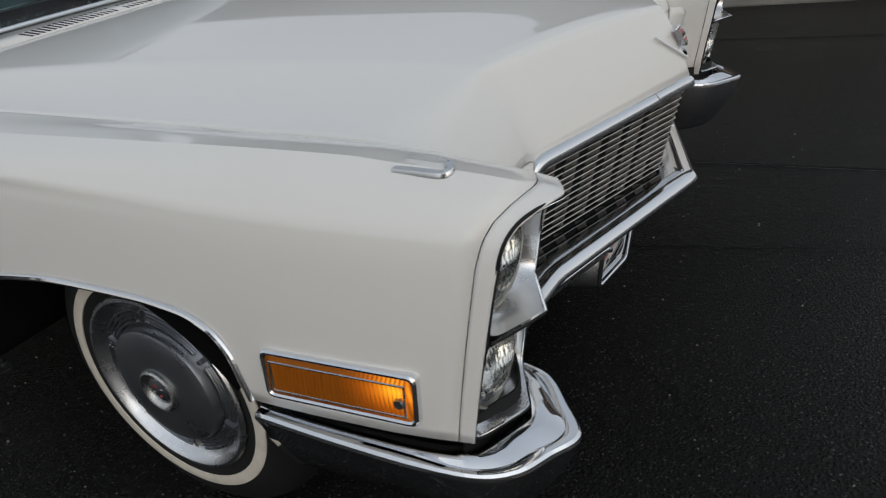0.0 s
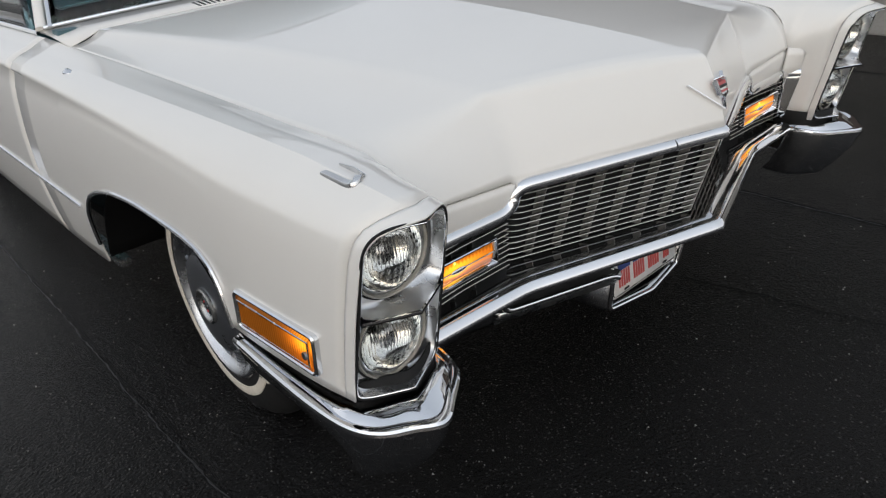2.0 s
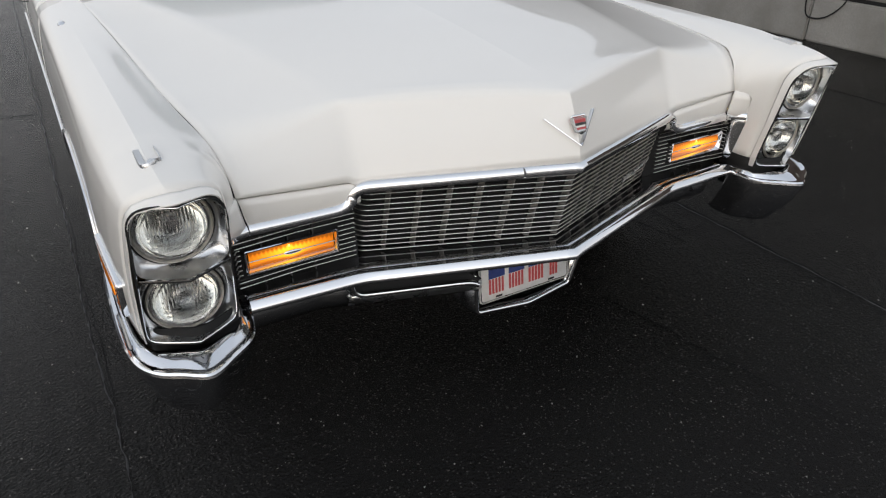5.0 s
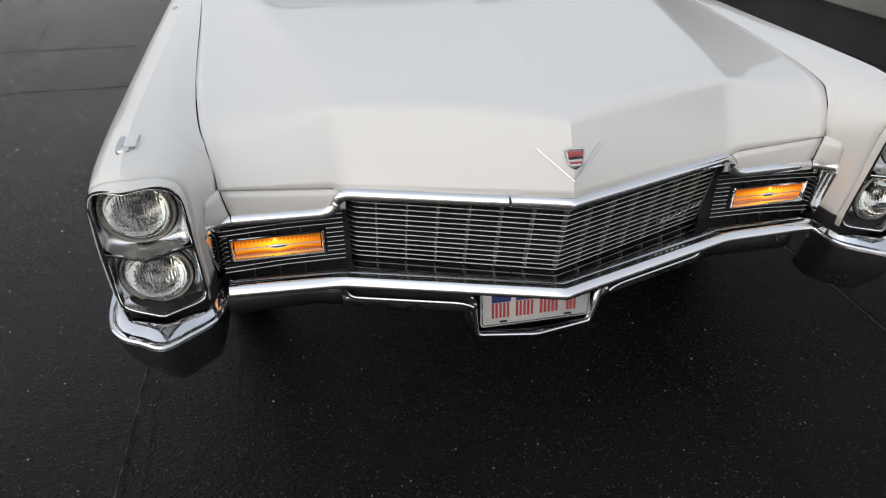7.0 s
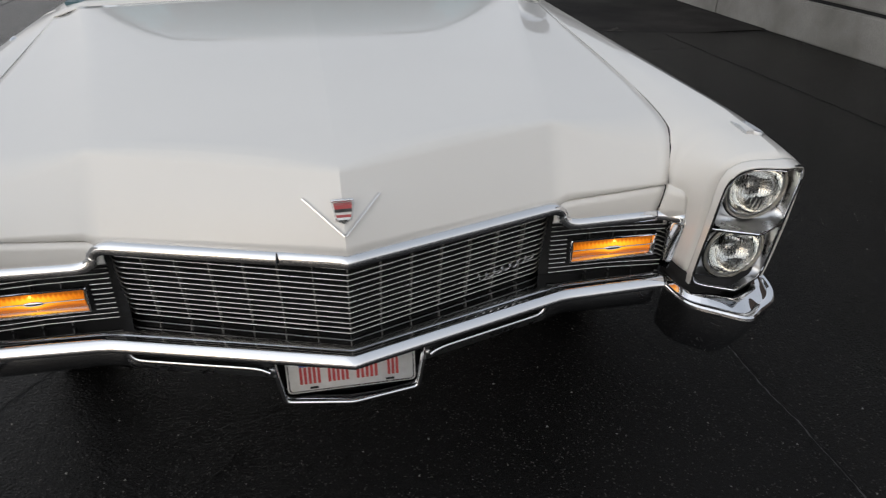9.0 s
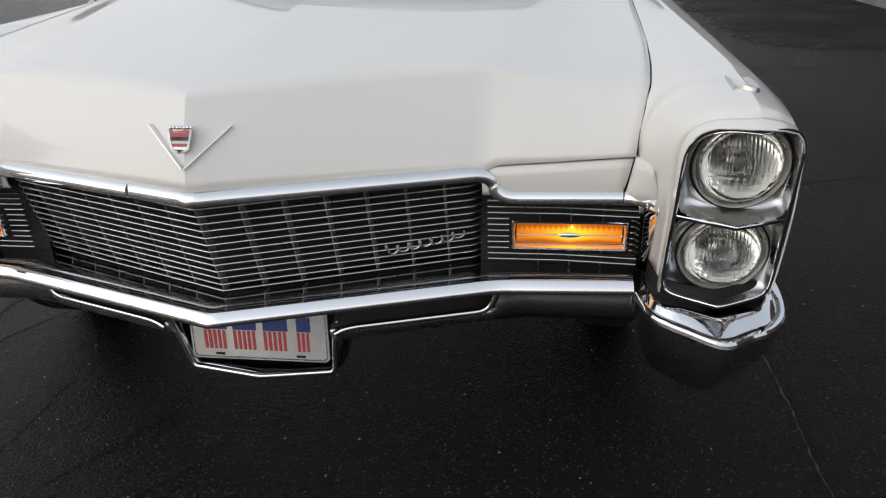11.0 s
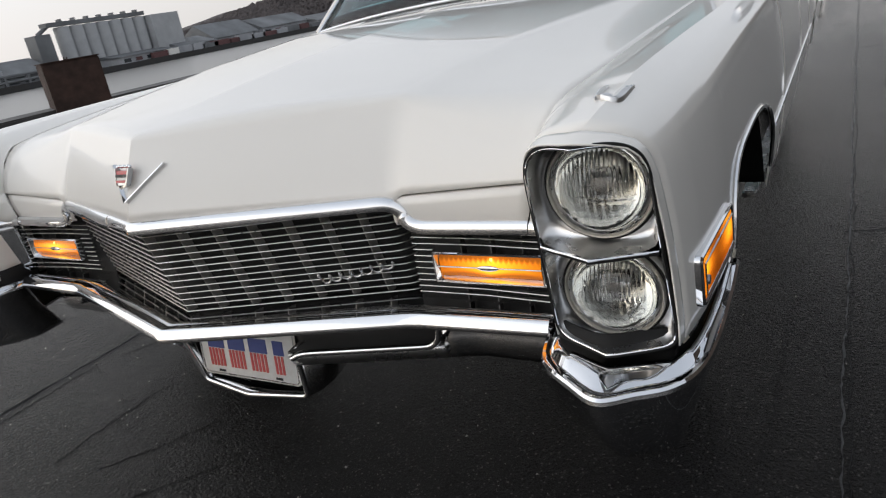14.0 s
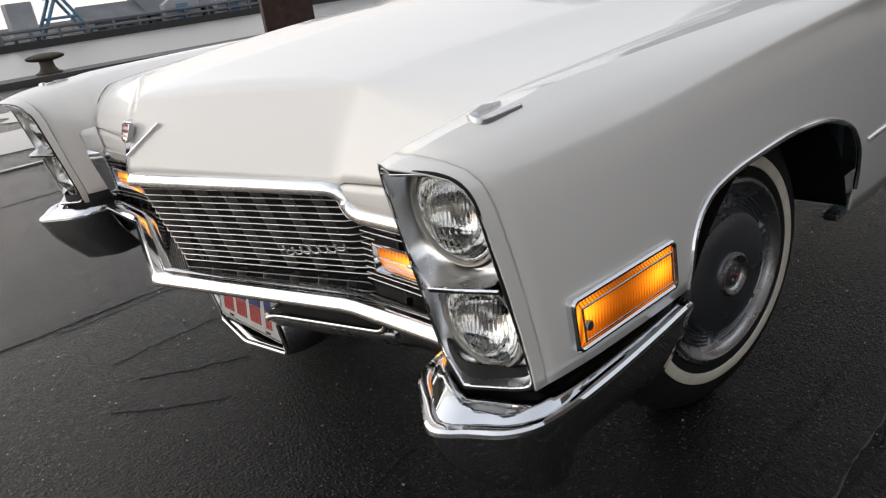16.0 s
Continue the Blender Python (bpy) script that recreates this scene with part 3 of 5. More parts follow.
LENS = lens_mesh("lens", 0.0700, 0.023, GLASS)
for sx in (-1, 1):
    holder = child("headlamp_bezel", None, car, "chrome bezel holding two stacked round headlamps")
    holder.empty_display_size = 0.1
    for z0, z1, top, lx, lz in LAMPS:
        out = cell_outline(z0, z1, top)
        rows = []
        for f, d, r in ((0, 0.0, None), (0.05, 0.004, None), (0.35, 0.020, None), (0.72, 0.034, None), (0.93, 0.040, None), (1.0, 0.048, None)):
            row = []
            for i, (x, z) in enumerate(out):
                a = math.atan2(z - lz, x - lx)
                tx, tz = lx + 0.0776 * math.cos(a), lz + 0.0776 * math.sin(a)
                px_, pz = x + (tx - x) * f, z + (tz - z) * f
                ly = lamp_y(lz)
                y = (bezel_y(x, z) + d * 0.2) * (1 - f) + (ly + 0.006 + (lz - pz) * 0.07) * f + 0.010 * math.sin(math.pi * f)
                row.append((sx * px_, y, pz))
            rows.append(row)
        child("lamp_bucket", clean(grid_mesh("lamp_bucket", rows, BEZEL, True)), holder, "polished lamp recess")
    # bright outer edge and black gasket
    outer = []
    top_o, low_o = cell_outline(0.630, 0.790, True, 96), cell_outline(0.468, 0.632, False, 96)
    upper = [p for p in top_o if p[1] >= 0.65]
    lower = [p for p in low_o if p[1] < 0.605]
    upper.sort(key=lambda p: math.atan2(p[1] - 0.65, p[0] - 0.8875))
    lower.sort(key=lambda p: math.atan2(p[1] - 0.605, p[0] - 0.8875))
    loop_pts = upper + lower
    tube("bezel_edge", [(sx * x, bezel_y(x, z) - 0.001, z) for x, z in loop_pts], 0.0021, CHROME, holder, "bright edge", 8, (0, -1, 0), True)
    tube("bezel_gasket", [(sx * (0.8885 + (x - 0.8885) * 1.022), bezel_y(x, z) - 0.0010, 0.630 + (z - 0.630) * 1.016) for x, z in loop_pts], 0.0024, RUBBER, holder, "black gasket", 8, (0, -1, 0), True)
    mid = [(sx * x, bezel_y(x, 0.630) - 0.003, 0.6305) for x in (0.8045, 0.82, 0.84, 0.86, 0.8875, 0.915, 0.935, 0.955, 0.970)]
    sweep("divider", mid, [(0.002, 0.0016), (0.003, 0.0), (0.002, -0.0016), (-0.002, -0.0016), (-0.002, 0.0016)], CHROME, holder, "thin bright divider")
    tube("divider_gap", [(x, y + 0.002, z - 0.0042) for x, y, z in mid], 0.0027, RUBBER, holder, "", 6, (0, -1, 0))
    child("bucket_back", clean(grid_mesh("bucket_back", [[(sx * x, 0.225, z) for x in (0.80, 0.975)] for z in (0.45, 0.78)], BLACK)), holder)
    for z0, z1, top, lx, lz in LAMPS:
        ly = lamp_y(lz)
        lamp = child("headlamp", None, car, "round sealed-beam headlamp", Matrix.Translation((sx * lx, ly, lz)) @ pose(0, 0, 0, 4, 0, 0) @ Matrix.Scale(0.975, 4))
        lamp.empty_display_size = 0.08
        lathe("retaining_ring", [(0.0760, 0.014), (0.0763, 0.004), (0.0754, 0.0), (0.0740, -0.002), (0.0722, -0.0015), (0.0706, 0.002), (0.0698, 0.008)], CREAM_RING, lamp, "", 64, "y")
        lathe("gasket_ring", [(0.0815, 0.022), (0.0815, 0.012), (0.0798, 0.0052), (0.0785, 0.0036), (0.0768, 0.0036), (0.0758, 0.010)], RUBBER, lamp, "", 64, "y")
        child("lens", LENS, lamp, "fluted clear glass", Matrix.Translation((0, 0.003, 0)))
        lathe("lens_flange", [(0.0702, 0.004), (0.0680, 0.0070), (0.0642, 0.0085)], SATIN, lamp, "", 64, "y")
        lathe("reflector_rim", [(0.0632 + 0.0016 * math.cos(a), 0.0080 + 0.0016 * math.sin(a)) for a in np.linspace(0, 2 * math.pi, 9)], CHROME, lamp, "bright rim", 64, "y")
        lathe("reflector", [(0.0630, 0.008), (0.0605, 0.014), (0.055, 0.023), (0.045, 0.035), (0.028, 0.047), (0.010, 0.052), (0.001, 0.053)], REFLECTOR, lamp, "", 48, "y", 80)
        lathe("bulb_shield", [(0.0005, 0.012), (0.013, 0.013), (0.019, 0.018), (0.019, 0.032), (0.009, 0.046)], SATIN, lamp, "", 24, "y")

# ---- side marker lamps ----
def marker(sx):
    m = child("side_marker_lamp", None, car, "lit amber side marker lamp in a chrome frame")
    y0, y1, z0, z1 = 0.179, 0.432, 0.4960, 0.5830

    def P(y, z, out):
        return Vector((sx * (side_x(z)[0] - plan_x(y)[0] + out), y + (0.580 - z) * 0.10, z))

    def frame_ring(inset, out, n=6):
        pts, r = [], max(0.004, 0.012 - inset * 0.4)
        for cy, cz, a0 in ((y1 - inset - r, z1 - inset - r, 0), (y0 + inset + r, z1 - inset - r, 90), (y0 + inset + r, z0 + inset + r, 180), (y1 - inset - r, z0 + inset + r, 270)):
            for k in range(n + 1):
                a = radians(a0 + 90 * k / n)
                pts.append(P(cy + r * math.cos(a), cz + r * math.sin(a), out))
        return pts
    rows = [frame_ring(*q) for q in ((0.0, -0.004), (0.0005, 0.006), (0.003, 0.009), (0.006, 0.009), (0.0085, 0.006), (0.009, 0.0))]
    sharp(child("frame", clean(grid_mesh("frame", rows, CHROME, True)), m, "chrome frame"), 30)
    rows = [frame_ring(*q) for q in ((0.009, 0.003), (0.0135, 0.0045), (0.0155, 0.0075), (0.018, 0.0078))]
    child("lens_border", clean(grid_mesh("lens_border", rows, AMBER, True)), m, "smooth amber border")
    # ribbed middle
    rows = []
    ya, yb, za, zb = y0 + 0.018, y1 - 0.018, z0 + 0.018, z1 - 0.018
    n = 160
    for i in range(n + 1):
        y = ya + (yb - ya) * i / n
        rows.append([P(y, za + (zb - za) * j / 6, 0.0040 + 0.0050 * abs(math.sin(math.pi * i / 5))) for j in range(7)])
    child("ribbed_lens", clean(grid_mesh("ribbed_lens", rows, AMBER)), m, "ribbed amber lens")
    bm = bmesh.new()
    bmesh.ops.create_uvsphere(bm, u_segments=16, v_segments=10, radius=0.010)
    for w in bm.verts:
        w.co = Vector((w.co.x * 0.4, w.co.y * 2.2, w.co.z * 1.1)) + P(0.395 if sx > 0 else 0.205, 0.542, -0.004)
    part("bulb", bm, AMBER_HOT, m, "glowing bulb")
    bm = bmesh.new()
    bmesh.ops.create_cone(bm, cap_ends=True, segments=14, radius1=0.0085, radius2=0.007, depth=0.006, matrix=Matrix.Translation(P(y0 + 0.026, 0.536, 0.009)) @ pose(0, 0, 0, 0, 90 * sx, 0))
    part("reflex_stud", bm, GREY_DISC, m, "dark round stud", False)
    back = [frame_ring(0.008, -0.014), frame_ring(0.008, 0.002)]
    child("housing", clean(grid_mesh("housing", back, SATIN, True)), m)
    tube("inner_line", [P(y, z, 0.0085) for y, z in ((ya, za), (yb, za), (yb, zb), (ya, zb))], 0.0017, SATIN, m, "", 6, (sx, 0, 0), True)


marker(-1), marker(1)

# ---- grille ----
grille = child("grille", None, car, "V-shaped egg-crate grille of thin bright blades")
V = 0.37


def grille_y(x, z):
    return 0.034 + V * abs(x) + (0.655 - z) * 0.27


BARS = [0.6475 - 0.01535 * i for i in range(13)]
for z in BARS:
    plan = []
    for x in np.linspace(-0.448, 0.448, 33):
        plan.append((float(x), grille_y(x, z), z))
    ends = []
    for k in range(1, 8):
        a = radians(90 * k / 7)
        ends.append((0.448 + 0.030 * math.sin(a), grille_y(0.448, z) + 0.008 * math.sin(a) + 0.034 * (1 - math.cos(a)), z))
    path = [(-x, y, zz) for x, y, zz in reversed(ends)] + plan + ends
    sweep("grille_bar", path, [(-0.0022, 0.0009), (0.0, 0.0010), (0.0007, 0.0), (0.0, -0.0010), (-0.0022, -0.0009)], BLADE, grille, "", (0, 0, 1), False, True, True, 20)
    # rear of the same blade, its shade painted by the darker copy
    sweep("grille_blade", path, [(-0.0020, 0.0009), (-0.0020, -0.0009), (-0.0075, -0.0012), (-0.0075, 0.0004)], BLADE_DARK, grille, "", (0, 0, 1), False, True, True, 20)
for i in range(-6, 7):
    x = i * 0.068
    bm = bmesh.new()
    n = 8
    for k in range(n + 1):
        z = 0.656 - 0.196 * k / n
        y = grille_y(x, z)
        for dx, dy in ((-0.0008, 0.003), (0.0008, 0.003), (0.0012, 0.026), (-0.0012, 0.026)):
            bm.verts.new((x + dx, y + dy, z))
    bm.verts.ensure_lookup_table()
    for k in range(n):
        for j in range(4):
            bm.faces.new((bm.verts[k * 4 + j], bm.verts[k * 4 + (j + 1) % 4], bm.verts[k * 4 + 4 + (j + 1) % 4], bm.verts[k * 4 + 4 + j]))
    bmesh.ops.recalc_face_normals(bm, faces=bm.faces)
    part("grille_upright", bm, UPRIGHT, grille, "", False)
rows = [[(x, grille_y(x, z) + 0.045, z) for x in np.linspace(-0.49, 0.49, 21)] for z in (0.66, 0.56, 0.44)]
child("grille_backing", clean(grid_mesh("grille_backing", rows, BLACK)), grille, "black grille backing")

# outer grille sections beside the turn signals
for sx in (-1, 1):
    for z in [0.594 - 0.0122 * i for i in range(11)]:
        inside = 0.492 < z < 0.566
        for xa, xb in (((0.486, 0.527), (0.755, 0.768)) if inside else ((0.486, 0.768),)):
            y = 0.234
            sweep("side_grille_bar", [(sx * xa, y, z), (sx * (xa + xb) / 2, y, z), (sx * xb, y - (0.012 if xb > 0.76 else 0), z)],
                  [(k * p, q) for p, q in ((-0.0022, 0.0008), (0.0, 0.0009), (0.0006, 0.0), (0.0, -0.0009), (-0.0022, -0.0008)) for k in (sx,)], BLADE, grille, "", (0, 0, 1), False, True, True, 20)
            # blade rears and uprights here carry the same painted shade
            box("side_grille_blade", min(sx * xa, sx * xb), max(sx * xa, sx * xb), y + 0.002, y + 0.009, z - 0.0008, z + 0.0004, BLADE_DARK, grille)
    for x in (0.585, 0.645, 0.705):
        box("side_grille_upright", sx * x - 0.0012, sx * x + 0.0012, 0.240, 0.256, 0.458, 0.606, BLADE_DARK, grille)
    rows = [[(sx * x, 0.262, z) for x in (0.47, 0.79)] for z in (0.43, 0.63)]
    child("side_grille_backing", clean(grid_mesh("side_grille_backing", rows, BLACK)), grille)
    rows = []
    for k in range(7):
        f = k / 6
        a, b = Vector((0.793 - 0.006 * f, 0.178 + 0.034 * f, 0.612 - 0.148 * f)), Vector((0.769 + 0.004 * f, 0.236, 0.612 - 0.148 * f))
        rows.append([(sx * p.x, p.y, p.z) for p in (a + Vector((0.005, 0.002, 0)), a, a.lerp(b, 0.12), a.lerp(b, 0.55), b)])
    shell(sharp(child("grille_end_trim", clean(grid_mesh("grille_end_trim", rows, SHELF)), grille, "chrome end trim"), 30), 0.003)

# chrome moulding over the grille, stepped down over the signals
def moulding(a, b, sx):
    pts = []
    run = rounded([(0.0, 0.0235, 0.6705), (0.490, 0.203, 0.660), (0.506, 0.2085, 0.612), (0.7330, 0.217, 0.612)], 0.040, 9)
    dense = []
    for p, q in zip(run, run[1:]):
        n = max(1, int((q - p).length / 0.02))
        dense += [p.lerp(q, k / n) for k in range(n)]
    dense.append(run[-1])
    if sx < 0:
        cut = [run[0].lerp(run[1], k / run[1].x) for k in (0.1300, 0.1302)]
        i = next(i for i, p in enumerate(dense) if p.x > 0.1303)
        dense = [p for p in dense[:i] if p.x < 0.1295] + cut + dense[i:]
    return [Vector((sx * p.x, p.y, p.z)) for p in dense if a <= p.x <= b]


PROF = [(0.004, -0.0125), (0.009, -0.011), (0.0105, -0.004), (0.009, 0.004), (0.003, 0.0115), (-0.004, 0.0135), (-0.012, 0.013), (-0.012, -0.012)]
FLIP = [(-s, u) for s, u in PROF]


def moulding_sweep(pts, sx, name, label=""):
    """Profile kept square to the front while the line turns down the corner."""
    rows = []
    n = len(pts)
    for i, p in enumerate(pts):
        a, b = pts[max(0, i - 1)], pts[min(n - 1, i + 1)]
        d = (b - a).normalized() * (1 if sx > 0 else -1)
        front = Vector((0.35 * sx if abs(p.x) < 0.5 else 0, -1, 0)).normalized()
        up = Vector((-d.z, 0, d.x)) if abs(d.x) > 1e-6 or abs(d.z) > 1e-6 else Vector((0, 0, 1))
        up.normalize()
        if up.z < 0:
            up = -up
        if abs(p.x) < 1e-6:
            front = Vector((0, -1.06, 0))
        rows.append([p + front * s + up * u for s, u in PROF])
    return sharp(child(name, clean(grid_mesh(name, rows, CHROME, True, True)), grille, label), 40)


left = moulding(0.0, 1, -1)
right = moulding(0.0, 1, 1)
moulding_sweep([p for p in left if p.x < -0.1301], -1, "grille_moulding", "chrome grille moulding")
centre = [p for p in reversed(left) if p.x > -0.1301][:-1]
moulding_sweep(centre + right, 1, "grille_moulding", "chrome grille moulding with its centre peak")
for sx in (-1, 1):
    sweep("header_trim", [(sx * x, y, 0.612) for x, y in ((0.7365, 0.2165), (0.752, 0.214), (0.766, 0.209), (0.778, 0.200), (0.787, 0.190), (0.792, 0.180))], PROF if sx > 0 else FLIP, CHROME, grille)

# ---- front turn signals ----
for sx in (-1, 1):
    s = child("turn_signal_lamp", None, car, "lit amber turn signal in a chrome frame")
    x0, x1, z0, z1, y = 0.5325, 0.7490, 0.4995, 0.5590, 0.222

    def rect(inset, dy, r=0.003):
        pts = []
        for cx, cz, a0 in ((x1 - inset - r, z1 - inset - r, 0), (x0 + inset + r, z1 - inset - r, 90), (x0 + inset + r, z0 + inset + r, 180), (x1 - inset - r, z0 + inset + r, 270)):
            for k in range(4):
                a = radians(a0 + 30 * k)
                pts.append((sx * (cx + r * math.cos(a)), y + dy, cz + r * math.sin(a)))
        return pts
    sharp(child("frame", clean(grid_mesh("frame", [rect(0, 0.04), rect(0, 0.0), rect(0.0015, -0.002), rect(0.004, -0.0015), rect(0.0095, 0.012)], CHROME, True)), s, "chrome frame"), 30)
    rows = []
    for i in range(121):
        x = x0 + 0.0095 + (x1 - x0 - 0.019) * i / 120
        row = []
        for j in range(13):
            z = z0 + 0.0095 + (z1 - z0 - 0.019) * j / 12
            d = 0.010 - 0.0035 * math.sin(math.pi * j / 12)
            d += 0.0010 * abs(math.sin(math.pi * i / (6 if j > 6 else 60)))
            row.append((sx * x, y + d, z))
        rows.append(row)
    child("amber_lens", clean(grid_mesh("amber_lens", rows, AMBER)), s, "ribbed amber lens")
    tube("centre_bar", [(sx * (x0 + 0.008), y + 0.004, 0.5292), (sx * (x1 - 0.008), y + 0.004, 0.5292)], 0.0014, SATIN, s, "thin bright bar", 8)
    bm = bmesh.new()
    bmesh.ops.create_uvsphere(bm, u_segments=20, v_segments=10, radius=1.0)
    for w in bm.verts:
        w.co = Vector((sx * 0.641 + w.co.x * 0.022, y + 0.003 + w.co.y * 0.003, 0.5292 + w.co.z * 0.0055))
    part("centre_badge", bm, CHROME, s, "small chrome badge")
    bm = bmesh.new()
    bmesh.ops.create_uvsphere(bm, u_segments=14, v_segments=8, radius=1.0)
    for w in bm.verts:
        w.co = Vector((sx * 0.648 + w.co.x * 0.013, y + 0.0125 + w.co.y * 0.004, 0.541 + w.co.z * 0.007))
    part("bulb", bm, AMBER_HOT, s, "glowing bulb")
    child("housing", clean(grid_mesh("housing", [rect(0.004, 0.028), rect(0.02, 0.03), rect(0.028, 0.031)], SATIN, True, True)), s)

# ---- hood badge: chrome V with a plain shield ----
badge = child("hood_badge", None, car, "chrome V with a small red and white shield")


def face_y(x, z):
    """Front face of the hood."""
    t = (z - 0.684) / 0.15
    return 0.024 + 0.37 * abs(x) + t * (0.061 + 0.042 * abs(x)) - 0.006


for sx in (-1, 1):
    pts = [(sx * 0.072 * t, face_y(0.072 * t, 0.722 + 0.060 * t) - 0.004, 0.722 + 0.060 * t) for t in (0.0, 0.25, 0.5, 0.75, 1.0)]
    sweep("v_arm", pts, [(-0.0021, -0.0035), (0.0021, -0.0035), (0.0010, 0.004), (-0.0010, 0.004)], CHROME, badge, "chrome arm of the V", (0, -1, 0))
for k, (m, z0, z1) in enumerate(((SATIN, 0.755, 0.760), (RED, 0.760, 0.764), (WHITE_INK, 0.764, 0.769), (BLADE_DARK, 0.769, 0.774), (RED, 0.774, 0.780))):
    w0, w1 = 0.0110 + (z0 - 0.753) * 0.26, 0.0110 + (z1 - 0.753) * 0.26
    bm = bmesh.new()
    for yy in (-0.014, -0.002):
        for x, z in ((-w0, z0), (w0, z0), (w1, z1), (-w1, z1)):
            bm.verts.new((x, face_y(0.0, z) + yy - (0.002 if yy < -0.01 and k % 2 else 0), z))
    bm.verts.ensure_lookup_table()
    vv = bm.verts
    for f in ((0, 1, 2, 3), (7, 6, 5, 4), (0, 4, 5, 1), (1, 5, 6, 2), (2, 6, 7, 3), (3, 7, 4, 0)):
        bm.faces.new([vv[i] for i in f])
    bmesh.ops.recalc_face_normals(bm, faces=bm.faces)
    part("shield_band", bm, m, badge, "", False)
for i in range(7):
    bm = bmesh.new()
    bmesh.ops.create_uvsphere(bm, u_segments=8, v_segments=6, radius=0.0034, matrix=Matrix.Translation((-0.0180 + 0.0060 * i, face_y(0, 0.786) - 0.009, 0.7862 + 0.001 * (i % 2))))
    part("crown_bead", bm, CHROME, badge)
sweep("shield_rim", [(-0.0192, face_y(0, 0.783) - 0.008, 0.783), (-0.0122, face_y(0, 0.754) - 0.008, 0.754), (0, face_y(0, 0.750) - 0.008, 0.7495), (0.0122, face_y(0, 0.754) - 0.008, 0.754), (0.0192, face_y(0, 0.783) - 0.008, 0.783)],
      [(-0.0020, -0.004), (0.0020, -0.004), (0.0016, 0.007), (-0.0016, 0.007)], SATIN, badge, "", (0, -1, 0))

# ---- plain chrome flourish on the grille ----
pts = []
for i in range(90):
    t = i / 89
    x = 0.292 + 0.150 * t
    amp = 0.0085 if 0.08 < t < 0.9 else 0.006
    z = 0.508 + 0.020 * t + amp * math.sin(t * 46) + (0.008 if t < 0.08 else 0)
    x += 0.0058 * math.cos(t * 46)
    pts.append((x, grille_y(x, z) - 0.006, z))
tube("grille_ornament", pts, 0.0019, SATIN, grille, "wavy chrome ornament", 8, (0, -1, 0))

# ---- fender top ornaments ----
def fender_top(x, y):
    I = inner_at(max(0.0, y - 0.07))
    return float(np.interp(x, [I[6], I[8], I[10], 0.986], [I[7], I[9], I[11], edge_z(y)[0]]))


for sx in (-1, 1):
    o = child("fender_ornament", None, car, "slim chrome bracket ornament")

    def on(x, y, up=0.004):
        return (sx * x, y, fender_top(x, y) + up + 0.0075)
    ribbon = [(-0.0060, -0.009), (0.0060, -0.009), (0.0062, 0.0002), (0.0054, 0.0012), (-0.0054, 0.0012), (-0.0062, 0.0002)]
    blade = [(-0.0014, -0.010), (0.0014, -0.010), (0.0009, 0.0022), (-0.0009, 0.0022)]
    sweep("ornament_arm", curved([on(0.9145, 0.216, -0.004), on(0.9150, 0.190, -0.002), on(0.9150, 0.160, 0.0005), on(0.9125, 0.148, 0.0010), on(0.906, 0.144, 0.0020), on(0.896, 0.149, 0.0030)], 5), ribbon, BEZEL, o, "flat chrome arm bent inward at its front")
    sweep("ornament_fin", [on(0.8815, 0.153, -0.001), on(0.8820, 0.180, 0.002), on(0.8825, 0.217, -0.004)], blade, BEZEL, o, "narrow chrome fin")
    sweep("ornament_bridge", [on(0.897, 0.149, 0.001), on(0.889, 0.153, 0.0005), on(0.882, 0.158, 0.0)], blade, BEZEL, o, "thin chrome bridge")
a = child("antenna_base", None, car, "small chrome aerial base sunk in the fender")
lathe("base_ring", [(0.0005, 0.010), (0.006, 0.010), (0.010, 0.007), (0.016, 0.002), (0.017, -0.004)], CHROME, a, "", 24, "z").matrix_basis = Matrix.Translation((-0.935, 1.347, 0.850)) @ Matrix.Diagonal((0.8, 1.5, 1, 1))

# ---- front bumper ----
bumper = child("front_bumper", None, car, "heavy chrome front bumper with a V centre bar and wrapped end caps")


def bar_y(x):
    x = abs(x)
    return 0.316 * x if x < 0.505 else 0.1596 + (x - 0.505) * 0.048


path = [(x, bar_y(x) + (0.0 if abs(x) > 0.001 else 0.0), 0.446) for x in list(np.linspace(-0.762, -0.520, 8)) + list(np.linspace(-0.494, 0.494, 41)) + list(np.linspace(0.520, 0.762, 8))]
sweep("centre_bar", path, [(-0.030, 0.0118), (-0.0150, 0.0122), (-0.0120, 0.0116), (-0.0095, 0.0098), (-0.0030, 0.0010), (-0.0005, -0.0040), (0.0, -0.0090), (-0.0020, -0.0140), (-0.008, -0.017), (-0.030, -0.016)], CHROME, bumper, "polished V bar")
rows = []
for x in np.linspace(-0.762, 0.762, 61):
    yb = bar_y(x) + 0.026
    ye = (grille_y(x, 0.455) + 0.03) if abs(x) < 0.47 else 0.262
    rows.append([(x, yb, 0.4575), (x, yb + 0.3 * (ye - yb), 0.4560), (x, yb + 0.7 * (ye - yb), 0.4545), (x, ye, 0.4530)])
shell(child("bumper_shelf", clean(grid_mesh("bumper_shelf", rows, SHELF)), bumper, "chrome shelf mirroring the grille"), 0.003)


def lip_y(x):
    return 0.170 + 0.317 * (abs(x) - 0.2)


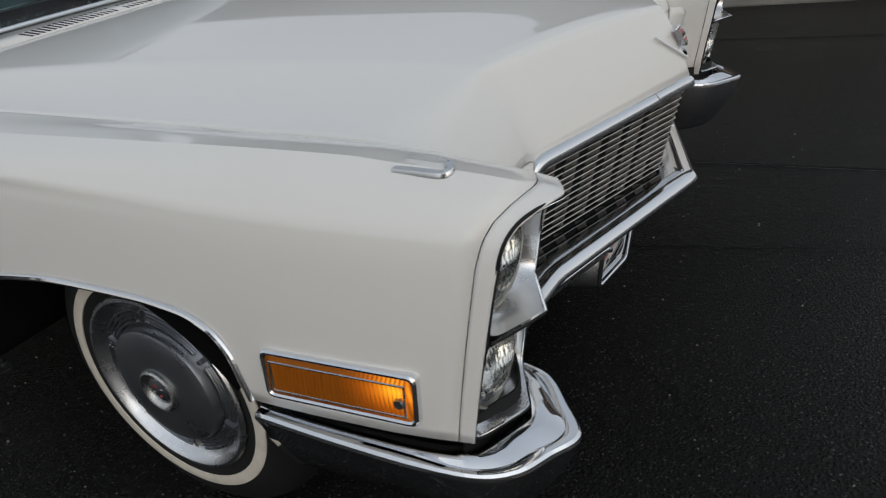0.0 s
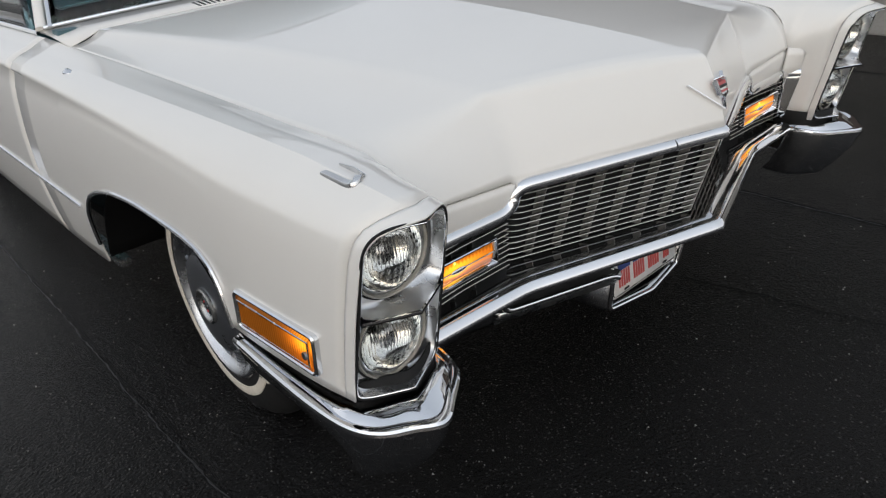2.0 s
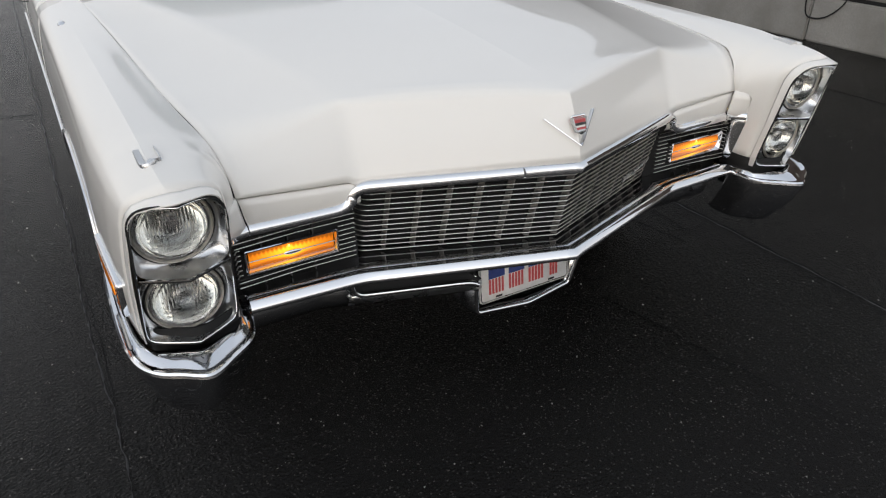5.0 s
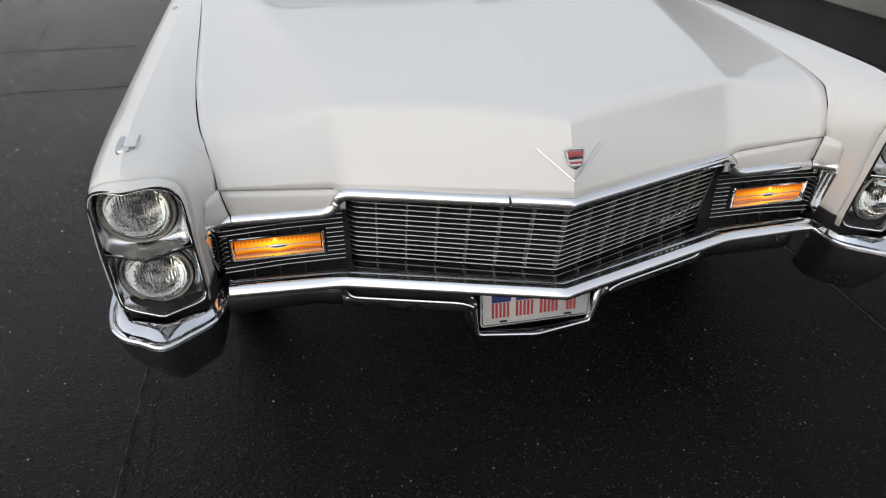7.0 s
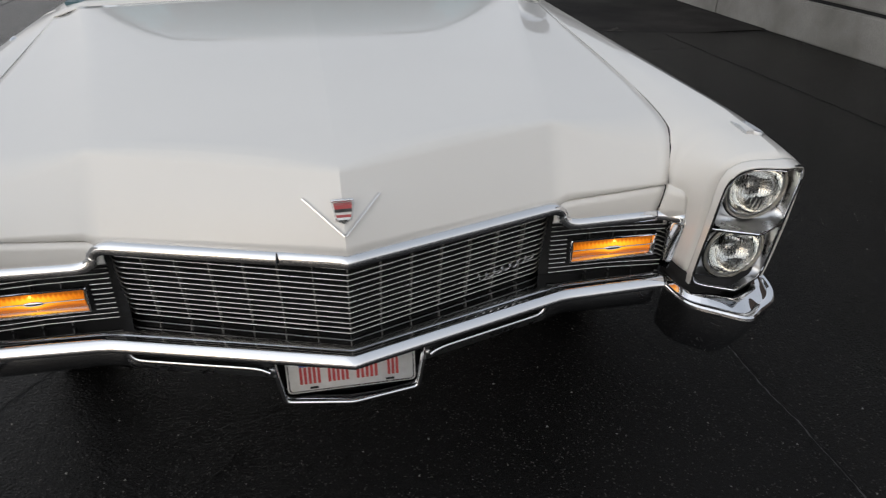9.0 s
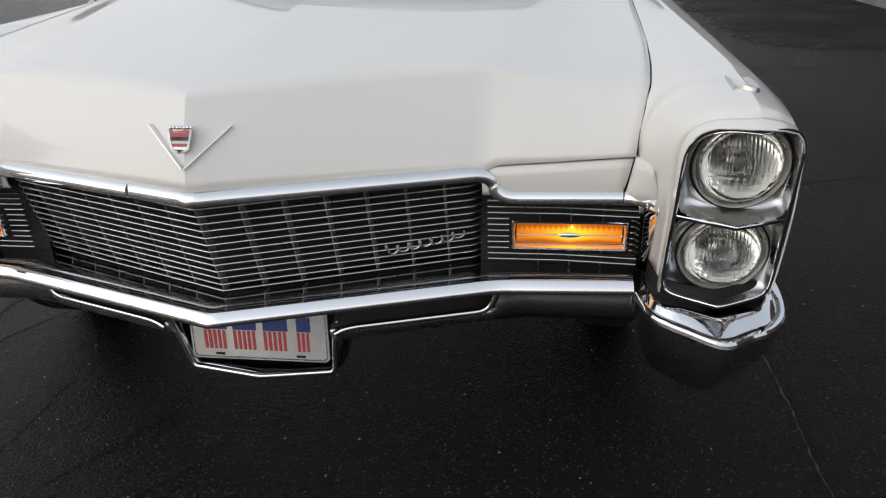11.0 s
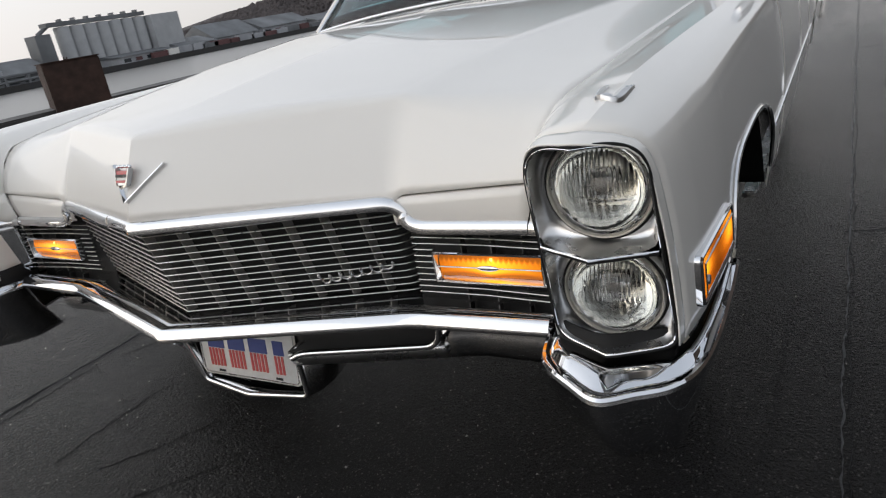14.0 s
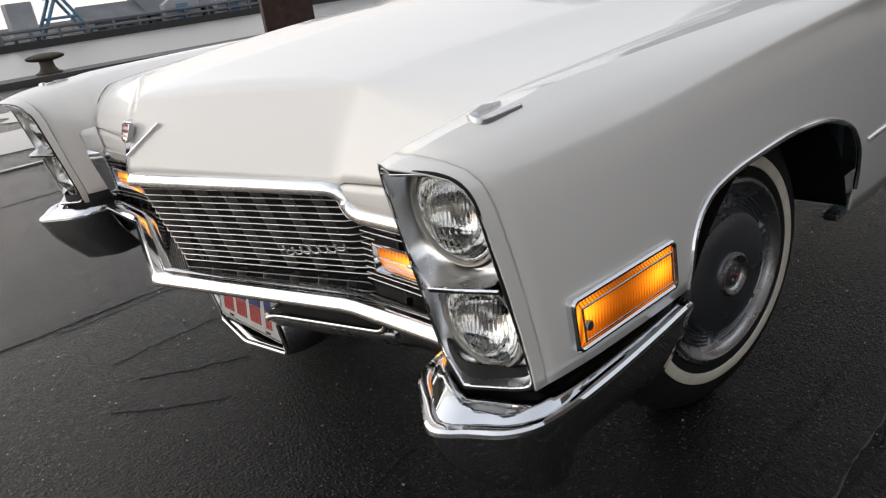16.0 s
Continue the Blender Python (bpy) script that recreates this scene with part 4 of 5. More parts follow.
for sx in (-1, 1):
    rows, pocket, dark = [], [], []
    for x in list(np.linspace(0.172, 0.50, 24)):
        b, l = bar_y(x) + 0.028, lip_y(x)
        pocket.append([(sx * x, y, z) for y, z in ((b, 0.432), (l + 0.034, 0.425), (l + 0.040, 0.395), (l + 0.040, 0.346), (l + 0.002, 0.341))])
        rows.append([(sx * x, y, z) for y, z in ((l + 0.004, 0.3405), (l - 0.001, 0.334), (l + 0.004, 0.322), (l + 0.018, 0.304), (l + 0.045, 0.290), (l + 0.10, 0.282), (l + 0.17, 0.282))])
    for x in list(np.linspace(0.498, 0.80, 14)):
        b, l = bar_y(x) + 0.026, lip_y(min(x, 0.56))
        dark.append([(sx * x, y, z) for y, z in ((b, 0.432), (b + 0.04, 0.427), (l + 0.010, 0.400), (l - 0.001, 0.360), (l + 0.004, 0.322), (l + 0.018, 0.304), (l + 0.045, 0.290), (l + 0.10, 0.282), (l + 0.17, 0.282))])
    shell(child("bumper_valance", clean(grid_mesh("bumper_valance", rows, BEZEL)), bumper, "chrome valance reflecting the dark ground"), 0.003)
    shell(child("bumper_slot", clean(grid_mesh("bumper_slot", pocket, BLACK)), bumper, "long black slot in the bumper"), 0.003)
    shell(child("bumper_splash_pan", clean(grid_mesh("bumper_splash_pan", dark, SHELF)), bumper, "dull chrome pan under the bumper"), 0.003)
    slot = rounded([(sx * 0.182, lip_y(0.182) - 0.004, 0.330), (sx * 0.205, lip_y(0.205) - 0.006, 0.342), (sx * 0.488, lip_y(0.488) - 0.006, 0.3415), (sx * 0.505, lip_y(0.495) - 0.02, 0.395)], 0.03, 6)
    tube("slot_lip", slot, 0.0075, CHROME, bumper, "rounded chrome slot lip", 10, (0, -1, 0))
    # end cap
    outer = curved([(0.762, 0.182, 0.441), (0.766, 0.140, 0.440), (0.784, 0.086, 0.437), (0.836, 0.042, 0.435), (0.889, 0.008, 0.4345), (0.9375, 0.034, 0.435), (0.983, 0.062, 0.437), (1.013, 0.110, 0.441), (1.026, 0.20, 0.447), (1.026, 0.34, 0.450), (1.021, 0.478, 0.453)], 6)
    k = min(range(len(outer)), key=lambda i: outer[i].y)
    inner = curved([(0.790, 0.235, 0.452), (0.792, 0.215, 0.452), (0.797, 0.146, 0.454), (0.84, 0.112, 0.456), (0.889, 0.095, 0.457), (0.935, 0.115, 0.456), (0.972, 0.134, 0.455), (0.985, 0.165, 0.454), (0.991, 0.22, 0.454), (0.995, 0.34, 0.456), (0.993, 0.478, 0.459)], 6)
    rows = []
    for o, i_ in zip(outer, inner):
        c = Vector((o.x - 0.90, o.y - 0.35, 0)).normalized()
        side = Vector((i_.x - o.x, i_.y - o.y, 0))
        run = side.length
        n_ = side.normalized()
        pts = [i_ + Vector((0, 0, 0.002)), o.lerp(i_, 0.55) + Vector((0, 0, 0.001)), o + n_ * min(0.024, run * 0.6) + Vector((0, 0, 0.001)), o + n_ * min(0.014, run * 0.4) + Vector((0, 0, 0.0035)), o + n_ * 0.005 + Vector((0, 0, 0.003)),
               o + n_ * 0.001 + Vector((0, 0, -0.001)), o + Vector((0, 0, -0.007)), o + n_ * 0.003 + Vector((0, 0, -0.015)), o + n_ * 0.008 + Vector((0, 0, -0.028))]
        fwd = max(0.0, min(1.0, (0.48 - o.y) / 0.35))
        depth = 0.118 + 0.016 * fwd
        tuck = 0.045 + 0.045 * fwd
        for f in (0.25, 0.5, 0.75, 0.92, 1.0):
            pts.append(o + n_ * (0.008 + tuck * f ** 1.3) + Vector((0, 0, -0.030 - depth * f)))
        rows.append([Vector((sx * p.x, p.y, p.z)) for p in pts])
    cap = shell(child("end_cap", clean(grid_mesh("end_cap", rows, CHROME)), bumper, "chrome bumper end cap with a crisp prow"), 0.003)
    sharp(cap, 24)
    rows = [[Vector((sx * (p.x - (0.016 if p.x > 0.98 else 0.006)), p.y + 0.004, z)) for z in (0.440, 0.490)] for p in inner]
    shell(child("bumper_filler", clean(grid_mesh("bumper_filler", rows, RUBBER)), bumper, "black filler under the fender"), 0.004)

# licence plate recess and plate
frame_pts = rounded([(-0.178, 0.176, 0.345), (-0.160, 0.199, 0.209), (0.0, 0.174, 0.206), (0.160, 0.199, 0.209), (0.178, 0.176, 0.345)], 0.014, 5)
tube("plate_recess_lip", frame_pts, 0.0065, CHROME, bumper, "chrome lip of the plate recess", 10, (0, -1, 0))
rows = [[tuple(p), (p.x * 0.96, 0.232, p.z + 0.006)] for p in frame_pts]
shell(child("plate_recess", clean(grid_mesh("plate_recess", rows, SHELF)), bumper, "chrome plate recess"), 0.002)
child("recess_back", clean(grid_mesh("recess_back", [[(x, 0.236, z) for x in (-0.164, 0.164)] for z in (0.222, 0.43)], BLACK)), bumper)
rows = []
for p in frame_pts:
    out = Vector((p.x / 0.17, 0, (p.z - 0.30) / 0.10))
    out = out.normalized() if out.length > 1e-6 else Vector((0, 0, -1))
    rows.append([tuple(p + out * q + Vector((0, dy, 0))) for q, dy in ((0.003, -0.001), (0.007, 0.008), (0.014, 0.035), (0.016, 0.085), (0.006, 0.15))])
shell(child("recess_skirt", clean(grid_mesh("recess_skirt", rows, CHROME)), bumper), 0.002)

plate = thing("number_plate", "white novelty plate with blue and striped red bars", "number plate")
plate.matrix_basis = pose(0, 0.204, 0.309, -7, 0, 0)


def plate_outline(w, h, r, y, n=5):
    pts = []
    for cx, cz, a0 in ((w - r, h - r, 0), (-w + r, h - r, 90), (-w + r, -h + r, 180), (w - r, -h + r, 270)):
        for k in range(n + 1):
            a = radians(a0 + 90 * k / n)
            pts.append((cx + r * math.cos(a), y, cz + r * math.sin(a)))
    return pts


child("panel", clean(grid_mesh("panel", [plate_outline(0.1524, 0.0762, 0.012, 0.0012), plate_outline(0.1524, 0.0762, 0.012, -0.0012)], WHITE_INK, True, True)), plate, "white enamelled panel")
tube("embossed_edge", plate_outline(0.1475, 0.0715, 0.010, -0.0014), 0.0016, SATIN, plate, "", 6, (0, -1, 0), True)
# four plain bars, blue above and striped red below


def plate_bars():
    for cx, w in ((-0.096, 0.052), (-0.030, 0.052), (0.038, 0.054), (0.100, 0.030)):
        box("printed_bar", cx - w / 2, cx + w / 2, -0.0030, -0.0012, -0.006, 0.028, BLUE_INK, plate)
        n = max(3, round(w / 0.010))
        for i in range(n):
            a = cx - w / 2 + w * i / n
            box("printed_stripe", a, a + w / n * 0.60, -0.0030, -0.0012, -0.052, -0.008, RED_INK, plate)


plate_bars()
for x in (-0.09, 0.09):
    box("mounting_slot", x - 0.010, x + 0.010, -0.0026, -0.001, -0.0665, -0.0615, BLACK, plate)

# ---- wheels ----
RIMMETAL = worn("polished_steel", (0.74, 0.755, 0.78), (0.64, 0.655, 0.68), 15, (0.20, 0.32), 1.0, 300, 0.0003)


def wheel(x, y, z, sx, steer=0.0):
    w = child("wheel", None, car, "whitewall tyre with a bright disc wheel cover", pose(x, y, z, 23 * sx, 0, (0 if sx > 0 else 180) - steer) @ Matrix.Scale(1.03, 4))
    lathe("tyre", [(0.190, -0.012), (0.197, -0.001), (0.205, 0.003), (0.222, 0.005), (0.240, 0.005), (0.262, 0.002), (0.290, -0.010), (0.312, -0.028), (0.322, -0.045), (0.3255, -0.060), (0.3255, -0.085), (0.322, -0.088), (0.3255, -0.091),
                   (0.326, -0.115), (0.3225, -0.118), (0.326, -0.121), (0.325, -0.145), (0.318, -0.165), (0.300, -0.185), (0.260, -0.200), (0.190, -0.190)], RUBBER, w, "black tyre", 96, "x", 50)
    lathe("whitewall_band", [(0.2215, 0.0042), (0.2220, 0.0068), (0.2235, 0.0076), (0.2440, 0.0072), (0.2460, 0.0060), (0.2465, 0.0030)], WHITEWALL, w, "cream whitewall", 96)
    lathe("rim", [(0.198, -0.004), (0.1995, 0.006), (0.1965, 0.0105), (0.190, 0.0115), (0.184, 0.008), (0.177, 0.001), (0.166, -0.009), (0.150, -0.014), (0.130, -0.012)], RIMMETAL, w, "bright dished rim", 96)
    lathe("cover_disc", [(0.133, -0.013), (0.131, 0.002), (0.126, 0.011), (0.118, 0.0145), (0.090, 0.0185), (0.060, 0.0205), (0.046, 0.0205)], GREY_DISC, w, "dark grey disc", 96)
    lathe("hub_ring", [(0.0475, 0.018), (0.0465, 0.026), (0.042, 0.0285), (0.037, 0.027), (0.031, 0.020), (0.027, 0.019)], SATIN, w, "bright hub ring", 48)
    lathe("hub_emblem", [(0.029, 0.017), (0.026, 0.021), (0.015, 0.024), (0.0005, 0.025)], CHROME, w, "round hub emblem", 32)
    for k in range(4):
        a = 2 * math.pi * (k + 0.5) / 4
        bm = bmesh.new()
        block(bm, 0.020, 0.026, 0.012 * math.cos(a) - 0.003, 0.012 * math.cos(a) + 0.003, 0.012 * math.sin(a) - 0.003, 0.012 * math.sin(a) + 0.003, 0.001)
        part("emblem_stud", bm, RED if k % 2 else SATIN, w, "", False)
    for s in range(6):
        a0 = 60 * s
        for r in (0.139, 0.147, 0.155, 0.163):
            pts = [(-0.006, r * math.cos(radians(a0 + 4 + 46 * k / 14)), r * math.sin(radians(a0 + 4 + 46 * k / 14))) for k in range(15)]
            tube("cover_rib", pts, 0.0026, GREY_DISC, w, "", 6, (1, 0, 0))
        a = radians(a0 + 56)
        bm = bmesh.new()
        block(bm, -0.012, -0.002, 0.138, 0.162, -0.005, 0.005, 0.0015)
        bmesh.ops.rotate(bm, verts=bm.verts, cent=(0, 0, 0), matrix=Matrix.Rotation(a, 3, "X"))
        part("cover_block", bm, GREY_DISC, w, "", False)
    lathe("brake_drum", [(0.18, -0.19), (0.16, -0.05), (0.02, -0.05)], BLACK, w, "", 32)


for sx in (-1, 1):
    wheel(sx * 0.898, 0.852, 0.329, sx, 8 if sx > 0 else 2)
    wheel(sx * 0.870, 4.146, 0.335, sx)

# ---- body behind the fenders ----
for sx in (-1, 1):
    door = child("front_door", clean(grid_mesh("front_door", side_rows(list(np.linspace(1.6645, 2.63, 16)), sx), PAINT)), car, "white front door")
    shell(door, 0.004)
    rear = child("rear_door", clean(grid_mesh("rear_door", side_rows(list(np.linspace(2.6345, 3.40, 14)), sx), PAINT)), car, "white rear door")
    shell(rear, 0.004)
    quarter = child("quarter_panel", clean(grid_mesh("quarter_panel", side_rows(list(np.linspace(3.4045, 3.72, 6)) + list(np.linspace(3.735, 3.80, 8)) + list(np.linspace(3.83, 4.32, 18)) + list(np.linspace(4.34, 4.42, 8)) + list(np.linspace(4.46, 5.5, 16)), sx), PAINT)), car, "white rear quarter panel")
    shell(quarter, 0.004)
    tube("side_moulding", [(sx * 1.010, y, 0.497) for y in np.linspace(1.345, 3.70, 20)], 0.006, CHROME, car, "thin chrome side moulding", 8)
    for y in (2.45, 3.25):
        h = child("door_handle", None, car, "chrome door handle")
        tube("grip", curved([(sx * 0.990, y - 0.08, 0.770), (sx * 1.022, y - 0.06, 0.772), (sx * 1.024, y + 0.05, 0.772), (sx * 0.992, y + 0.08, 0.770)], 5), 0.008, CHROME, h)
        lathe("button", [(0.0005, 0.008), (0.009, 0.007), (0.011, 0.0), (0.011, -0.01)], CHROME, h, "", 16).matrix_basis = Matrix.Translation((sx * 1.0, y + 0.095, 0.770)) @ Matrix.Diagonal((sx, 1, 1, 1))
    box("rocker", sx * 0.940 - 0.02, sx * 0.940 + 0.02, 1.36, 3.78, 0.274, 0.296, SATIN, car, "bright rocker strip", 0.006)

# cowl, glass, pillars and roof
base = lambda x: Vector((x, 1.64 + 0.16 * (abs(x) / 0.87) ** 2.2, 0.955 - 0.047 * (abs(x) / 0.87) ** 2))
head = lambda x: Vector((x * 0.765, 2.24 + 0.10 * (abs(x) / 0.87) ** 2, 1.350 - 0.030 * (abs(x) / 0.87) ** 2))


def cowl_top(x, y):
    """Height of the cowl between the hood's end and the windshield."""
    xr, c, r_ = ridge_x(HOOD_END)[0], centre_z(HOOD_END)[0], ridge_z(HOOD_END)[0]
    p = min(1.0, abs(x) / xr)
    zf = c + (r_ - c) * p + 0.0018 * 4 * p * (1 - p)
    b = base(x)
    return float(np.interp(y, [HOOD_END + 0.004, (HOOD_END + b.y) / 2, b.y + 0.01], [zf, (zf + b.z) / 2 + 0.002, b.z]))


rows = []
for x in np.linspace(-0.862, 0.862, 41):
    b = base(x)
    p = x / 0.862
    if abs(x) <= ridge_x(HOOD_END)[0]:
        zf = centre_z(HOOD_END)[0] + (ridge_z(HOOD_END)[0] - centre_z(HOOD_END)[0]) * abs(x) / ridge_x(HOOD_END)[0] + 0.0018 * 4 * (abs(x) / ridge_x(HOOD_END)[0]) * (1 - abs(x) / ridge_x(HOOD_END)[0])
    else:
        zf = float(np.interp(abs(x), [ridge_x(HOOD_END)[0], seam(HOOD_END)[0]], [ridge_z(HOOD_END)[0], seam(HOOD_END)[1]]))
    rows.append([(x, HOOD_END + 0.004, zf), (x, (HOOD_END + b.y) / 2, (zf + b.z) / 2 + 0.002), (x, b.y + 0.01, b.z)])
shell(child("cowl", clean(grid_mesh("cowl", rows, PAINT)), car, "white cowl panel with vent slots"), 0.004)
for g in (-1, 0, 1):
    for i in range(17):
        x = g * 0.312 + (i - 8) * 0.0168
        bm = bmesh.new()
        corners = []
        for y in (1.548, 1.602):
            z = cowl_top(x, y)
            corners += [bm.verts.new((x + dx, y, z + dz)) for dx, dz in ((-0.0042, 0.0008), (0.0042, 0.0008), (0.0042, -0.006), (-0.0042, -0.006))]
        for f in ((0, 1, 2, 3), (7, 6, 5, 4), (0, 4, 5, 1), (1, 5, 6, 2), (2, 6, 7, 3), (3, 7, 4, 0)):
            bm.faces.new([corners[q] for q in f])
        bmesh.ops.recalc_face_normals(bm, faces=bm.faces)
        part("vent_slot", bm, BLACK, car, "", False)


def pane(name, rows, parent, label):
    p = child(name, clean(grid_mesh(name, rows, TINT)), parent, label)
    shell(p, 0.005)
    p.visible_shadow = False
    return p


rows = [[base(x).lerp(head(x), t) + Vector((0, -0.035 * math.sin(math.pi * t), 0.02 * math.sin(math.pi * t))) for t in np.linspace(0, 1, 9)] for x in np.linspace(-0.835, 0.835, 31)]
pane("windshield", rows, car, "blue-green tinted windshield")
tube("windshield_trim", [base(x) + Vector((0, -0.004, 0.006)) for x in np.linspace(-0.85, 0.85, 31)], 0.006, CHROME, car, "bright windshield trim", 8)
tube("windshield_header", [head(x) + Vector((0, 0.006, 0.006)) for x in np.linspace(-0.85, 0.85, 25)], 0.012, CHROME, car, "", 8)
for sx in (-1, 1):
    tube("windshield_pillar", [base(sx * 0.85).lerp(head(sx * 0.85), t) + Vector((sx * 0.006, 0.004 - 0.030 * math.sin(math.pi * t), 0.018 * math.sin(math.pi * t))) for t in np.linspace(0, 1, 9)], 0.017, PAINT, car, "slim white pillar", 10, (sx, 0, 0))
    tube("pillar_trim", [base(sx * 0.835).lerp(head(sx * 0.835), t) + Vector((0, -0.012 - 0.030 * math.sin(math.pi * t), 0.004 + 0.018 * math.sin(math.pi * t))) for t in np.linspace(0, 1, 9)], 0.007, CHROME, car, "", 8, (sx, 0, 0))
rows = []
for x in np.linspace(-0.87, 0.87, 31):
    q = abs(x) / 0.87
    rows.append([(x * 0.765 * (1 if t < 0.9 else 1), head(x).y + (3.42 - head(x).y) * t, 1.350 - 0.030 * q ** 2 + 0.045 * math.sin(math.pi * min(1, t * 0.9)) * (1 - 0.5 * q ** 3) - 0.02 * t - 0.03 * max(0, q - 0.9) * 10 * 0.3) for t in np.linspace(0, 1, 13)])
shell(child("roof", clean(grid_mesh("roof", rows, PAINT)), car, "white hardtop roof"), 0.02)
rows = [[Vector((x * 0.765, 3.42, 1.330 - 0.03 * (abs(x) / 0.87) ** 2)).lerp(Vector((x * 0.93, 3.95, 0.925)), t) for t in np.linspace(0, 1, 7)] for x in np.linspace(-0.80, 0.80, 21)]
pane("rear_window", rows, car, "tinted rear window")
rows = [[(x, y, 0.925 - 0.02 * (abs(x) / 0.86) ** 2 - 0.055 * ((y - 3.95) / 1.6) ** 2) for y in np.linspace(3.95, 5.52, 12)] for x in np.linspace(-0.862, 0.862, 21)]
shell(child("trunk_lid", clean(grid_mesh("trunk_lid", rows, PAINT)), car, "white trunk lid"), 0.006)
rows = [[(x, 5.52 + 0.05 * math.cos(z * 4), z) for z in np.linspace(0.30, 0.865, 8)] for x in np.linspace(-0.90, 0.90, 13)]
shell(child("tail_panel", clean(grid_mesh("tail_panel", rows, PAINT)), car, "white tail panel"), 0.01)
sweep("rear_bumper", rounded([(-1.0, 5.05, 0.44), (-1.0, 5.50, 0.44), (-0.80, 5.62, 0.44), (0.80, 5.62, 0.44), (1.0, 5.50, 0.44), (1.0, 5.05, 0.44)], 0.06, 5), [(-0.05, -0.06), (0.0, -0.06), (0.02, 0.0), (0.0, 0.06), (-0.05, 0.06)][::-1], CHROME, car, "chrome rear bumper")
for sx in (-1, 1):
    box("tail_lamp", sx * 0.955 - 0.03, sx * 0.955 + 0.03, 5.44, 5.56, 0.52, 0.80, RED, car, "narrow red tail lamp", 0.01)
    low = lambda y: Vector((sx * 0.862, y, 0.905))
    # side windows
    for ya, yb, ta, tb in ((1.86, 2.62, 2.36, 2.66), (2.66, 3.38, 2.70, 3.36)):
        rows = [[low(ya + (yb - ya) * k / 8).lerp(Vector((sx * 0.668, ta + (tb - ta) * k / 8, 1.318)), t) + Vector((sx * 0.02 * math.sin(math.pi * t), 0, 0)) for t in np.linspace(0, 1, 6)] for k in range(9)]
        pane("side_window", rows, car, "tinted side window")
    rows = [[low(3.40 + 0.60 * k / 6).lerp(Vector((sx * 0.668, 3.37 + 0.06 * k / 6, 1.318 + 0.003 * k)), t) for t in np.linspace(0, 1, 6)] for k in range(7)]
    shell(child("rear_pillar", clean(grid_mesh("rear_pillar", rows, PAINT)), car, "wide white rear pillar"), 0.02)
    tube("window_trim", [(sx * 0.866, y, 0.902) for y in np.linspace(1.80, 3.98, 12)], 0.007, CHROME, car, "bright belt trim", 8)
    tube("roof_rail", [(sx * 0.672, y, 1.322) for y in np.linspace(2.34, 3.42, 10)], 0.010, CHROME, car, "bright roof rail", 8)

# driver's mirror
mirror = child("door_mirror", None, car, "chrome door mirror")
lathe("mirror_head", [(0.0005, -0.05), (0.03, -0.046), (0.052, -0.028), (0.060, -0.004), (0.060, 0.004), (0.056, 0.004)], CHROME, mirror, "", 32, "y").matrix_basis = Matrix.Translation((1.005, 1.90, 0.985)) @ Matrix.Diagonal((1.25, 1, 0.75, 1))
lathe("mirror_glass", [(0.0005, 0.003), (0.057, 0.003)], REFLECTOR, mirror, "", 32, "y").matrix_basis = Matrix.Translation((1.005, 1.90, 0.985)) @ Matrix.Diagonal((1.25, 1, 0.75, 1))
tube("mirror_stem", curved([(0.93, 1.93, 0.862), (0.955, 1.91, 0.91), (0.99, 1.89, 0.955)], 5), 0.010, CHROME, mirror, "", 8, (0, 1, 0))

# cabin
cabin = child("cabin", None, car, "dark teal cabin")
box("dashboard", -0.80, 0.80, 1.715, 1.98, 0.66, 0.922, TRIM, cabin, "dark padded dashboard", 0.04)
box("cabin_floor", -0.85, 0.85, 1.66, 3.95, 0.27, 0.31, BLACK, cabin)
box("firewall", -0.85, 0.85, 1.66, 1.71, 0.27, 0.915, TRIM, cabin)
for y in (2.62, 3.55):
    for sx in (-1, 1):
        box("seat_cushion", sx * 0.39 - 0.36, sx * 0.39 + 0.36, y - 0.55, y, 0.36, 0.56, TRIM, cabin, "teal bench cushion", 0.05)
        box("seat_back", sx * 0.39 - 0.36, sx * 0.39 + 0.36, y - 0.06, y + 0.12, 0.50, 1.06, TRIM, cabin, "teal seat back", 0.05)
lathe("steering_wheel", [(0.196 + 0.012 * math.cos(a), 0.012 * math.sin(a)) for a in np.linspace(0, 2 * math.pi, 13)], TRIM, cabin, "thin steering wheel", 48, "y").matrix_basis = Matrix.Translation((0.40, 2.13, 0.90)) @ pose(0, 0, 0, -25, 0, 0)
tube("steering_column", [(0.40, 2.11, 0.895), (0.40, 1.90, 0.80)], 0.025, TRIM, cabin)

# ---- quay ground ----
def sheet(name, x0, x1, y0, y1, z, mat, kind="structure", label=""):
    me = mesh_from(name, [(x0, y0, z), (x1, y0, z), (x1, y1, z), (x0, y1, z)], [(0, 1, 2, 3)], mat, False)
    return tagged(new(name, me), label, "", "", kind)


tagged(box("ground", -12.35, 400, -400, 600, -1.0, 0.0, ASPHALT), "wet black asphalt of a harbour quay", "ground", "", "structure")
rng = random.Random(4)


